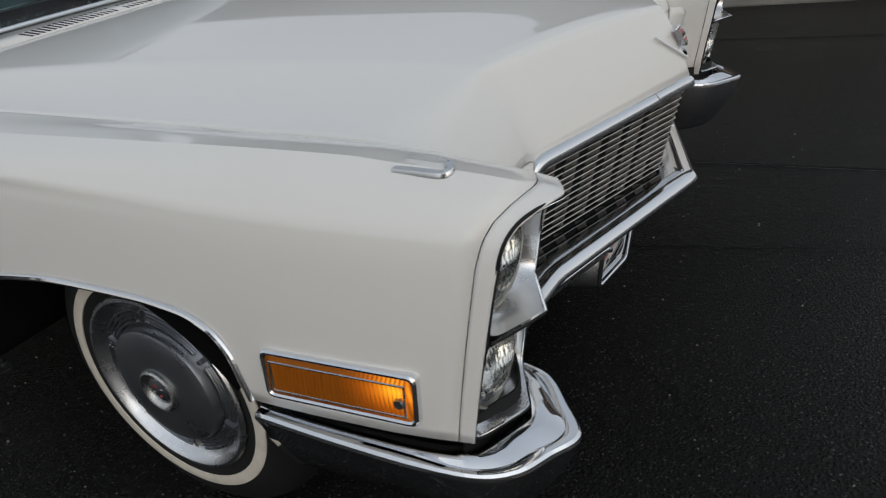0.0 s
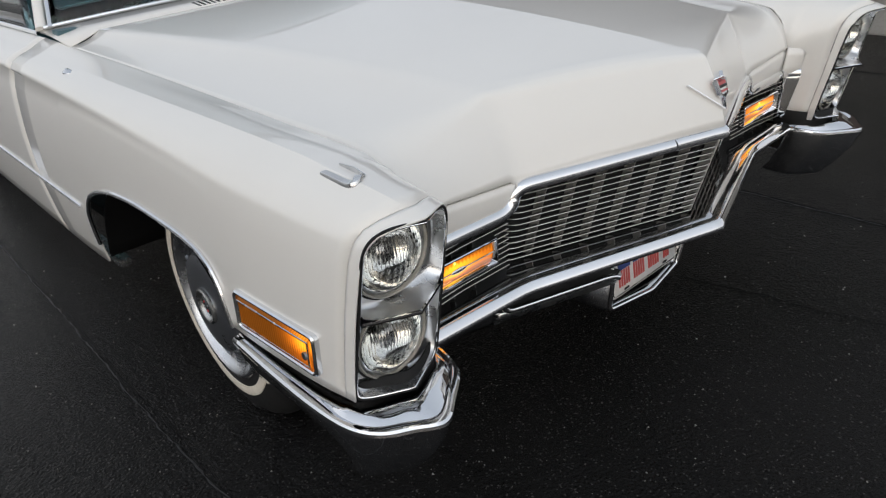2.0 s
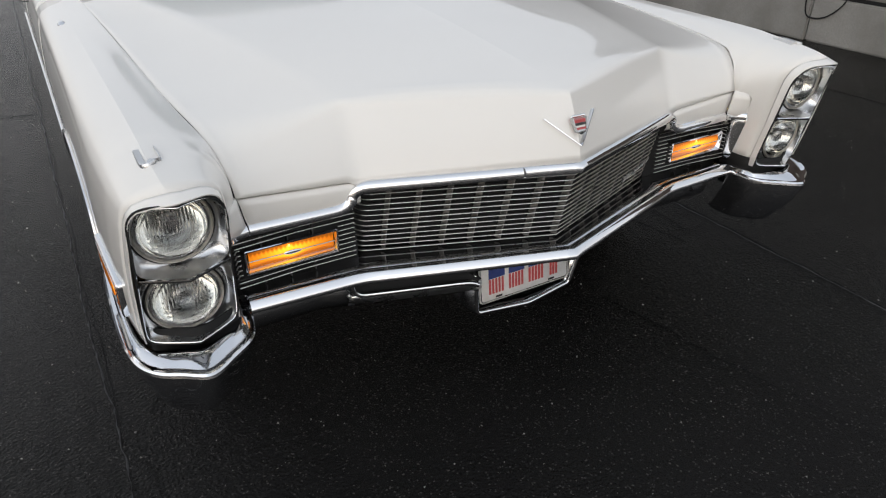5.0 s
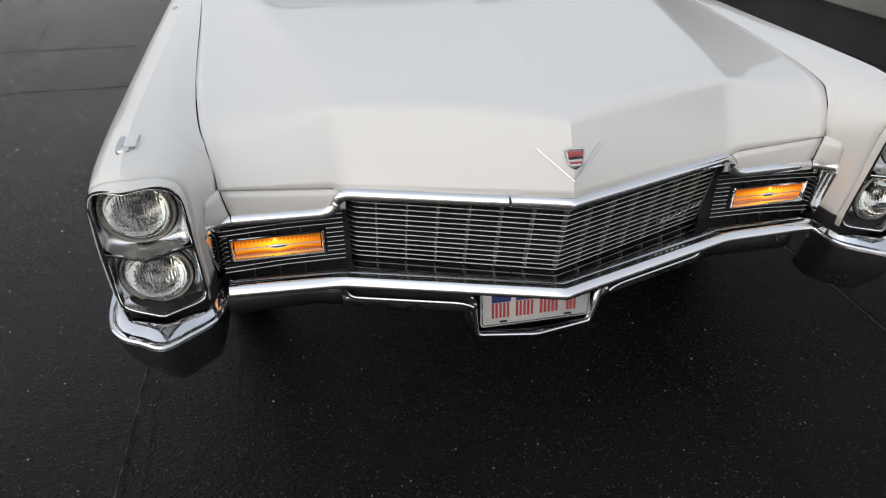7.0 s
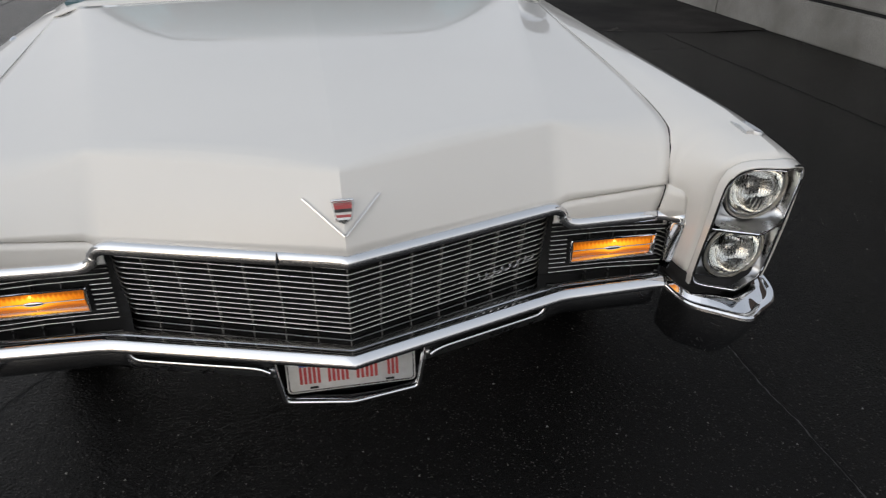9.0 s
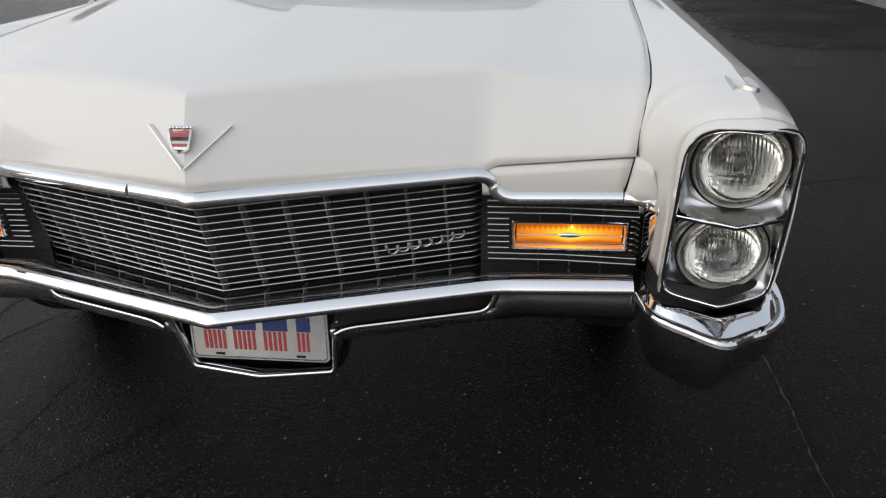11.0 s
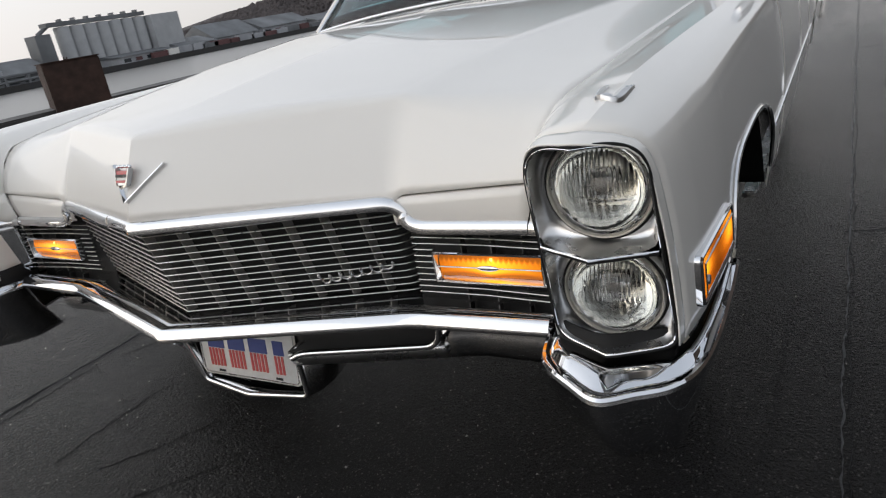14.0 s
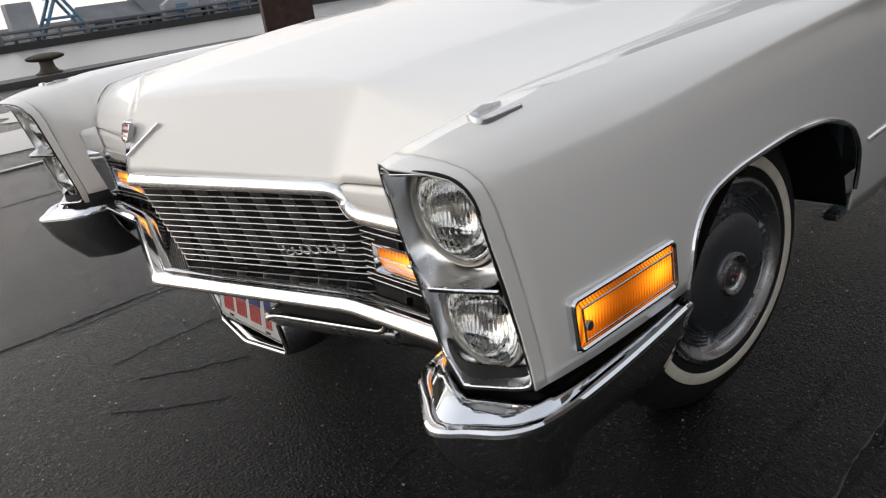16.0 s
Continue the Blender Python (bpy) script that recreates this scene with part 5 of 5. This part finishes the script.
def crack(name, a, b, width, jag, step=0.06, mat=TAR, rise=0.0012):
    """A ragged tar line between two ground points, a shallow bead above the asphalt."""
    a, b = Vector((*a, 0)), Vector((*b, 0))
    n = max(3, int((b - a).length / step))
    d = (b - a).normalized()
    s = Vector((-d.y, d.x, 0))
    verts, faces, off = [], [], 0.0
    for i in range(n + 1):
        off = off * 0.85 + rng.uniform(-jag, jag)
        w = width * rng.uniform(0.1, 1.5)
        p = a.lerp(b, i / n) + s * off
        verts += [p - s * w + Vector((0, 0, -0.001)), p + Vector((0, 0, rise)), p + s * w + Vector((0, 0, -0.001))]
    for i in range(n):
        for j in (0, 1):
            faces.append((i * 3 + j, i * 3 + 3 + j, i * 3 + 4 + j, i * 3 + 1 + j))
    return tagged(new(name, mesh_from(name, verts, faces, mat)), "dark ragged joint in the asphalt", "road joint", "", "structure")


SEALED = worn("sealed_joint", (0.016, 0.0155, 0.015), (0.024, 0.023, 0.022), 9, (0.35, 0.6), 0, 90, 0.004, 0.6)
for a, b in (((-1.091, -0.9), (-1.045, 26)), ((1.138, -4), (1.50, 26))):
    crack("asphalt_joint", a, b, 0.0040, 0.003, 0.022, SEALED, 0.0011)
    crack("asphalt_joint", (a[0] + 0.010, a[1]), (b[0] + 0.010, b[1]), 0.0018, 0.004, 0.022, TAR, 0.0007)
crack("asphalt_joint", (3.3, -4), (3.35, 26), 0.010, 0.006)
crack("asphalt_joint", (-3.3, -4), (-3.3, 26), 0.008, 0.006)
for a, b in (((1.19, 1.815), (2.6, 2.25)), ((1.36, 4.43), (3.3, 4.42)), ((-3.2, 3.36), (-1.1, 3.39)), ((-3.3, 4.44), (-1.7, 4.4)), ((-2.6, 5.5), (-2.45, 4.5)), ((1.45, 2.54), (1.64, 2.67)),
             ((0.43, 0.32), (0.60, -0.55)), ((-1.036, -0.046), (-1.032, 0.42)), ((-0.628, 0.006), (-0.633, 0.403)), ((0.975, 0.45), (0.924, 0.78)), ((1.05, 0.50), (1.065, 1.184)), ((-0.47, 0.03), (-0.29, 0.30)), ((-0.35, -0.10), (-0.14, 0.136)), ((-1.0, 0.5), (-0.8, 0.86)), ((1.2, 6.1), (3.3, 6.2))):
    crack("asphalt_crack", a, b, 0.0005, 0.005, 0.012, TAR, 0.0005)

# loose grit
def grit(n, x0, x1, y0, y1):
    r = random.Random(11)
    verts, faces = [], []
    for _ in range(n):
        x, y = r.uniform(x0, x1), r.uniform(y0, y1)
        s = 0.0013 + 0.0034 * r.random() ** 4
        a = r.uniform(0, 6.28)
        b = len(verts)
        for k in range(3):
            verts.append((x + s * math.cos(a + 2.1 * k) * r.uniform(0.7, 1.2), y + s * math.sin(a + 2.1 * k), 0.0005))
        verts.append((x, y, 0.0012 + s * r.uniform(0.6, 1.0)))
        faces += [(b, b + 1, b + 3), (b + 1, b + 2, b + 3), (b + 2, b, b + 3)]
    GRIT = worn("pale_grit", (0.27, 0.26, 0.24), (0.11, 0.105, 0.10), 3, (0.5, 0.8), 0, 20)
    tagged(new("grit", mesh_from("grit", verts, faces, GRIT, False)), "pale loose grit on the asphalt", "grit", "", "stuff")


grit(5600, -3.0, 4.2, -1.6, 4.0)

# crane rail and its groove
tagged(box("crane_rail", -4.56, -4.50, -120, 240, -0.05, 0.006, RAIL), "worn steel crane rail sunk in the quay", "rail", "", "structure")
tagged(box("rail_groove", -4.50, -4.44, -120, 240, -0.02, 0.003, TAR), "dark rail groove", "rail", "", "structure")
PUDDLE = material("puddle_water", (0.01, 0.01, 0.01), 0.02, ior=1.33)


def puddle(cx, cy, rx, ry, seed):
    r = random.Random(seed)
    ph = [r.uniform(0, 6.28) for _ in range(4)]
    n, pts = 72, []
    for i in range(n):
        a = 2 * math.pi * i / n
        k = 1 + 0.16 * math.sin(2 * a + ph[0]) + 0.12 * math.sin(3 * a + ph[1]) + 0.08 * math.sin(5 * a + ph[2]) + 0.05 * math.sin(9 * a + ph[3])
        pts.append((cx + rx * k * math.cos(a), cy + ry * k * math.sin(a), 0.004))
    me = mesh_from("puddle", [(cx, cy, 0.004)] + pts, [(0, 1 + i, 1 + (i + 1) % n) for i in range(n)], PUDDLE)
    tagged(new("puddle", me), "still rain puddle on the asphalt", "puddle", "", "structure")


puddle(-5.9, 1.6, 0.7, 2.6, 1)
puddle(-7.9, 4.6, 1.2, 3.0, 2)
puddle(-8.5, -1.6, 1.0, 2.0, 5)

# quay edge
tagged(box("quay_kerb", -13.35, -12.35, -160, 400, -1.0, 0.10, QUAY, bevel=0.03), "dark timber-faced quay kerb", "kerb", "", "structure")
tagged(box("quay_wall", -13.30, -12.40, -160, 400, -8.0, -0.99, QUAY), "dark quay wall down to the water", "wall", "", "structure")
pile = thing("steel_mooring_box", "rusty brown steel box standing on the quay edge", "mooring post", at=pose(-12.56, 8.38, 0.0, 0, 0, -28))
bm = bmesh.new()
block(bm, -0.73, 0.73, -0.52, 0.52, 0.0, 0.97, 0.015)
part("box_body", bm, RUST, pile, "", False)
box("box_lid", -0.75, 0.75, -0.54, 0.54, 0.97, 0.995, RUST, pile, "", 0.008)
for x in (-0.25, 0.25):
    tube("lifting_eye", [(x + 0.05 * math.cos(a), 0, 0.99 + 0.05 * math.sin(a)) for a in np.linspace(0, math.pi, 9)], 0.010, RUST, pile, "", 8, (0, 1, 0))
box("drain_slot", -0.12, -0.05, -0.525, -0.51, 0.10, 0.28, BLACK, pile)
bol = thing("mooring_bollard", "rusty cast-iron mooring bollard with a wide cap on the quay", "bollard", at=pose(-12.85, 3.38, 0.10) @ Matrix.Scale(1.12, 4))
lathe("bollard_post", [(0.20, 0.0), (0.20, 0.03), (0.15, 0.05), (0.115, 0.10), (0.105, 0.18), (0.12, 0.23)], IRON, bol, "", 32, "z")
bm = bmesh.new()
bmesh.ops.create_uvsphere(bm, u_segments=28, v_segments=14, radius=1.0)
for w in bm.verts:
    w.co = Vector((w.co.x * 0.20, w.co.y * 0.30, 0.265 + w.co.z * 0.065))
part("bollard_cap", bm, IRON, bol)

# ---- concrete wall and dark boarded building beside the quay ----
wall = thing("quay_building_wall", "weathered concrete base wall under dark brown boards", "wall")
wall["kind"] = "structure"
for i in range(4):
    y0 = -1.2 + i * 3.55
    box("concrete_base", 4.36, 4.62, y0 + 0.004, y0 + 3.546, 0.0, 0.335, CONCRETE, wall, "stained concrete base", 0.012)
    box("concrete_upstand", 4.395, 4.62, y0 + 0.004, y0 + 3.546, 0.365, 0.95, CONCRETE, wall, "stained concrete upstand", 0.012)
box("wall_core", 4.42, 4.60, -1.2, 13.0, 0.0, 0.95, BLACK, wall)
for i in range(28):
    y0 = -1.0 + i * 0.5
    box("board", 4.46 + 0.006 * (i % 2), 4.52, y0 + 0.004, y0 + 0.496, 0.95, 2.6, WALL_DARK, wall)
hose = curved([(4.350, 2.05, 0.42), (4.345, 2.10, 0.30), (4.345, 2.22, 0.20), (4.345, 2.36, 0.19), (4.350, 2.40, 0.30), (4.360, 2.38, 0.40)], 8)
cable = thing("loose_cable", "thin dark cable loop hanging on the concrete wall", "cable")
tube("cable_line", hose, 0.006, RUBBER, cable, "", 6, (1, 0, 0))
for i in range(4):
    y0 = 14.5 + i * 6.5
    b = thing("concrete_footing", "pale concrete column footing beside the quay lane", "footing", "column footings")
    box("footing_block", 4.9, 6.4, y0, y0 + 1.6, 0.0, 0.55, CONCRETE, b, "", 0.02)
tagged(box("boarded_fence", 6.6, 6.7, 11.0, 60, 0.0, 3.4, WALL_DARK), "dark boarded fence behind the footings", "fence", "", "structure")
def apron_edge(y):
    """Ragged edge of the trodden earth beside the lane."""
    return 2.15 + 0.072 * (y - 5.0) + 1.5 * math.exp(-(y - 5.0) / 0.35) + 0.07 * math.sin(y * 2.1) + 0.05 * math.sin(y * 5.3 + 1) + 0.03 * math.sin(y * 13.7)


verts, faces = [], []
for i in range(180):
    y = 5.0 + 35.0 * (i / 179) ** 1.6
    verts += [(apron_edge(y), y, -0.001), (apron_edge(y) + 0.30, y, 0.006), (4.9, y, 0.007), (15.6, y, 0.007)]
    if i:
        faces += [(4 * i - 4 + j, 4 * i - 3 + j, 4 * i + 1 + j, 4 * i + j) for j in range(3)]
APRON = worn("trodden_earth", (0.030, 0.026, 0.023), (0.014, 0.013, 0.012), 1.2, (0.6, 0.9), 0, 60, 0.004)
APRON.node_tree.nodes["Principled BSDF"].inputs["IOR"].default_value = 1.25
tagged(new("dirt_apron", mesh_from("dirt_apron", verts, faces, APRON)), "dark trodden earth beside the lane", "ground", "", "structure")

# dirt swept along the apron's edge
def clods(n):
    r = random.Random(21)
    verts, faces = [], []
    for _ in range(n):
        y = 5.2 + 18.0 * r.random() ** 1.4
        x = apron_edge(y) + abs(r.gauss(0, 0.22)) + 0.02
        s = 0.006 + 0.028 * r.random() ** 5
        b = len(verts)
        for k in range(5):
            a = 1.257 * k + r.uniform(-0.3, 0.3)
            verts.append((x + s * math.cos(a), y + s * math.sin(a) * r.uniform(0.8, 1.6), 0.001))
        verts.append((x + r.uniform(-0.3, 0.3) * s, y, 0.004 + s * r.uniform(0.15, 0.4)))
        faces += [(b + k, b + (k + 1) % 5, b + 5) for k in range(5)]
    EARTH = worn("damp_earth", (0.075, 0.062, 0.05), (0.03, 0.026, 0.023), 2, (0.7, 0.95), 0, 20)
    tagged(new("dirt", mesh_from("dirt", verts, faces, EARTH, False)), "damp dirt and leaves swept to the lane's edge", "dirt", "", "stuff")


clods(1500)

# ---- harbour water and the far shore ----
WL = -6.0
tagged(sheet("water", -1400, -13.2, -900, 1800, WL, WATER), "calm grey harbour water", "water", "", "structure")
SX = -225.0
tagged(box("far_quay", SX - 1200, SX, -700, 1500, WL - 1, WL + 2.0, DARKBAND), "dark far quay wall", "quay", "", "structure")


def at_az(az, x=SX):
    """y on the line x at an azimuth seen from the car's nose."""
    return -0.7 + (x - 1.2) / math.tan(radians(az))


def height(az, el, x=SX):
    return 1.0 + abs((x - 1.2) / math.sin(radians(az))) * math.tan(radians(el))


GROUND = WL + 2.0
silos = thing("grain_silos", "row of pale grey concrete silos with a gallery on top", "silo")
xs = SX - 18
ya, yb = at_az(-56.4, xs), at_az(-50.6, xs)
top = height(-53, 1.95, xs)
n = 7
r = (yb - ya) / n / 2
for i in range(n):
    cy = ya + r * (2 * i + 1)
    o = lathe("silo_cell", [(r * 0.985, GROUND), (r * 0.985, top), (r * 0.93, top + 0.6), (0.05, top + 0.9)], SILO, silos, "", 40, "z")
    o.matrix_basis = Matrix.Translation((xs, cy, 0))
box("head_house", xs - 6, xs + 5, yb, at_az(-48.7, xs), GROUND, top + 0.6, SILO, silos, "square silo head house")
box("gallery", xs - 2, xs + 2, ya - 4, yb, top + 1.0, top + 2.4, SLATE, silos, "conveyor gallery")
for i in range(7):
    box("vent_stack", xs - 1, xs + 1, ya + r * (2 * i + 1) - 0.5, ya + r * (2 * i + 1) + 0.5, top + 2.4, top + 3.3, SLATE, silos)
box("elevator_tower", xs - 3, xs + 3, ya - 10, ya - 4, GROUND, top - 1.2, SLATE, silos, "grey elevator tower")
tube("elevator_leg", [(xs, ya - 7, top - 1.2), (xs, ya - 2, top + 1.6)], 0.7, SLATE, silos)


def shed(a0, a1, el_eave, el_ridge, x, wall_mat, doors=3, band=None, label="pale harbour shed with a grey pitched roof"):
    s = thing("harbour_shed", label, "shed", "harbour sheds")
    y0, y1 = sorted((at_az(a0, x), at_az(a1, x)))
    he, hr = height((a0 + a1) / 2, el_eave, x), height((a0 + a1) / 2, el_ridge, x)
    he = max(he, GROUND + 2.5)
    hr = max(hr, he + 1.0)
    depth = 22
    box("shed_wall", x - depth, x, y0, y1, GROUND, he, wall_mat, s, "sheet wall")
    bm = bmesh.new()
    for yy in (y0 - 0.6, y1 + 0.6):
        for px_, pz in ((x + 0.8, he - 0.1), (x - depth / 2, hr), (x - depth - 0.8, he - 0.1)):
            bm.verts.new((px_, yy, pz))
    bm.verts.ensure_lookup_table()
    v_ = bm.verts
    for f in ((0, 1, 4, 3), (1, 2, 5, 4), (2, 0, 3, 5), (0, 2, 1), (3, 4, 5)):
        bm.faces.new([v_[i] for i in f])
    bmesh.ops.recalc_face_normals(bm, faces=bm.faces)
    part("shed_roof", bm, SLATE, s, "grey sheet roof", False)
    for i in range(doors):
        c = y0 + (y1 - y0) * (i + 0.5) / doors
        w = (y1 - y0) / doors * 0.28
        m = band if band and i % 2 else WINDOW_DARK
        box("shed_door", x - 0.3, x + 0.15, c - w, c + w, GROUND + 0.3, GROUND + (he - GROUND) * 0.62, m, s, "dark loading door")


shed(-48.6, -46.0, -0.45, 0.05, SX - 8, SHED, 4, MAROON)
shed(-46.0, -42.8, -0.35, 0.75, SX - 14, SHED, 4, MAROON)
shed(-42.4, -38.8, -0.20, 0.55, SX - 16, SHED, 5, MAROON, "long pale warehouse with maroon doors")
shed(-52.8, -48.9, -0.75, -0.35, SX - 4, SHED, 5, MAROON, "low pale shed with maroon doors")
shed(-38.2, -36.4, -0.35, 0.10, SX - 10, SHED, 3)
shed(-36.1, -33.8, -0.30, 0.20, SX - 18, SHED, 4)
shed(-33.6, -31.2, -0.40, 0.10, SX - 12, SHED, 4)
shed(-30.9, -27.5, -0.30, 0.25, SX - 12, SHED, 4)
shed(-60.4, -57.4, -0.8, 0.55, SX - 8, SLATE, 3)
shed(-63.6, -60.6, -0.7, 0.95, SX - 8, SLATE, 3)
shed(-67.4, -63.8, -0.7, 1.00, SX - 8, SLATE, 4)
shed(-71.2, -67.6, -1.0, 0.60, SX - 8, SLATE, 4)
shed(-80.5, -77.0, -1.0, 0.5, SX - 8, SHED, 3)
# white gables in the row of grey sheds
for a in (-65.2, -61.6):
    y = at_az(a, SX - 4)
    g = thing("gabled_shed", "grey gabled dock shed with a tall dark door", "shed", "gabled sheds")
    zr = height(a, 0.75, SX - 4)
    bm = bmesh.new()
    for xx in (SX - 6, SX - 3.0):
        for yy, zz in ((y - 6, GROUND), (y + 6, GROUND), (y + 6, zr - 3.5), (y, zr), (y - 6, zr - 3.5)):
            bm.verts.new((xx, yy, zz))
    bm.verts.ensure_lookup_table()
    v_ = bm.verts
    bm.faces.new([v_[i] for i in range(5)])
    bm.faces.new([v_[i] for i in range(9, 4, -1)])
    for i in range(5):
        j = (i + 1) % 5
        bm.faces.new((v_[i], v_[j], v_[5 + j], v_[5 + i]))
    bmesh.ops.recalc_face_normals(bm, faces=bm.faces)
    part("gable_wall", bm, SHED, g, "", False)
    box("gable_door", SX - 3.2, SX - 2.8, y - 2, y + 2, GROUND, zr - 3.6, CRANE_BLUE, g, "blue-grey door")
for a in (-62.6, -62.1, -64.7):
    y = at_az(a, SX - 20)
    c = thing("chimney", "tall dark industrial chimney", "chimney", "harbour chimneys")
    lathe("chimney_stack", [(1.0, GROUND), (0.8, height(a, 1.55, SX - 20)), (0.6, height(a, 1.55, SX - 20))], SLATE, c, "", 16, "z").matrix_basis = Matrix.Translation((SX - 20, y, 0))
# pipeline along the far quay
pipe = thing("quay_pipeline", "long pale pipeline along the far quay", "pipeline")
ys = [at_az(a, SX - 2) for a in (-79, -70, -60, -57.5)]
for z in (GROUND + 1.2, GROUND + 3.0):
    tube("pipe", [(SX - 2, y, z) for y in ys], 0.45, SLATE, pipe, "", 12)
for i in range(14):
    y = ys[0] + (ys[-1] - ys[0]) * i / 13
    box("pipe_stand", SX - 2.4, SX - 1.6, y - 0.4, y + 0.4, GROUND, GROUND + 3.2, SLATE, pipe)
# blue quay crane
crane = thing("quay_crane", "blue portal crane on the far quay", "crane")
cy, cx = at_az(-73.0, SX - 3), SX - 3
zt = height(-73, 1.3, SX - 3)
for dx in (0, -6):
    tube("crane_leg", [(cx + dx, cy - 7, GROUND), (cx + dx, cy - 1, zt)], 0.5, CRANE_BLUE, crane, "", 8)
    tube("crane_leg", [(cx + dx, cy + 7, GROUND), (cx + dx, cy + 1, zt)], 0.5, CRANE_BLUE, crane, "", 8)
    tube("crane_tie", [(cx + dx, cy - 4, GROUND + (zt - GROUND) * 0.5), (cx + dx, cy + 4, GROUND + (zt - GROUND) * 0.5)], 0.4, CRANE_BLUE, crane, "", 8)
box("crane_cab", cx - 6, cx + 1, cy - 2.5, cy + 2.5, zt, zt + 3, CRANE_BLUE, crane)
tube("crane_jib", [(cx, cy, zt + 2.5), (cx + 4, cy + 16, zt + 14)], 0.6, CRANE_BLUE, crane, "", 8)
hop = thing("grey_hopper", "tall pale grey hopper box on the far quay", "hopper")
y = at_az(-75.5, SX - 3)
box("hopper_body", SX - 7, SX - 2, y - 3.4, y + 3.4, height(-75.5, -0.9), height(-75.5, 1.35), SHED, hop, "", 0.2)
for dy in (-3, 3):
    box("hopper_leg", SX - 5, SX - 4, y + dy - 0.4, y + dy + 0.4, GROUND, height(-75.5, -0.9), SLATE, hop)
# white slender tower
tw = thing("white_tower", "slender white harbour light tower", "tower")
xt = SX - 10
lathe("tower_shaft", [(2.8, GROUND), (2.2, height(-30.3, 2.6, xt)), (3.2, height(-30.3, 2.65, xt)), (3.2, height(-30.3, 2.9, xt)), (0.2, height(-30.3, 3.3, xt))], WHITE_INK, tw, "", 24, "z").matrix_basis = Matrix.Translation((xt, at_az(-30.3, xt), 0))
# small parked lorries and white containers along the far quay
rg = random.Random(9)
for i in range(22):
    a = -50 + i * 0.9
    y = at_az(a, SX - 2)
    c = thing("shipping_container", "weathered shipping container on the far quay", "container", "far containers")
    w = rg.uniform(2.5, 5.0)
    box("container_body", SX - 4.5, SX - 2, y - w, y + w, GROUND, GROUND + rg.uniform(1.6, 2.6), rg.choice((SHED, MAROON, WHITE_INK, SLATE, MAROON)), c, "", 0.05)

# wooded hill
def woods(name, a0, a1, x, profile, label):
    """Dense bare woodland on a ridge: rough ground and many small crowns."""
    verts, faces = [], []
    r = random.Random(3)
    y0, y1 = sorted((at_az(a0, x), at_az(a1, x)))
    n = 60
    prof = smooth_keys(profile)
    for i in range(n + 1):
        y = y0 + (y1 - y0) * i / n
        az = -math.degrees(math.atan2(abs(x - 1.2), y + 0.7))
        h = max(GROUND + 1, height(az, prof(az)[0], x) - 6)
        for dx, f in ((60, 0.0), (30, 0.55), (0, 1.0), (-60, 0.9), (-140, 0.0)):
            verts.append((x + dx, y, GROUND + (h - GROUND) * f))
    for i in range(n):
        for j in range(4):
            faces.append((i * 5 + j, i * 5 + 5 + j, i * 5 + 6 + j, i * 5 + 1 + j))
    ico = bmesh.new()
    bmesh.ops.create_icosphere(ico, subdivisions=1, radius=1.0)
    iv = [w.co.copy() for w in ico.verts]
    ifa = [tuple(w.index for w in f.verts) for f in ico.faces]
    ico.free()
    for k in range(7500):
        y = r.uniform(y0, y1)
        az = -math.degrees(math.atan2(abs(x - 1.2), y + 0.7))
        h = max(GROUND + 1, height(az, prof(az)[0], x) - 6)
        f = r.random() ** 0.6
        px_ = x + 60 * (1 - f) + r.uniform(-6, 6)
        pz = GROUND + (h - GROUND) * f
        s, sz = r.uniform(0.8, 2.0), r.uniform(1.1, 2.8)
        b = len(verts)
        for c in iv:
            j = 1 + r.uniform(-0.18, 0.18)
            verts.append((px_ + c.x * s * j, y + c.y * s * j, pz + 2.5 + c.z * sz * j))
        faces += [tuple(b + q for q in t) for t in ifa]
    o = new(name, mesh_from(name, verts, faces, LEAF, True))
    tagged(o, label, "woods", "", "stuff")


woods("far_woods", -52, -34.6, SX - 130, [(-52, 0.2), (-49, 0.55), (-46.3, 1.1), (-42.3, 1.85), (-40, 2.25), (-37.8, 2.17), (-35.6, 1.5), (-34.6, 0.9)], "dark leafless wooded hill beyond the harbour")
woods("far_woods", -35.2, -26, SX - 110, [(-35.2, 1.0), (-34.4, 1.58), (-31.7, 1.85), (-30, 1.6), (-26, 0.8)], "dark leafless wooded rise beyond the harbour")
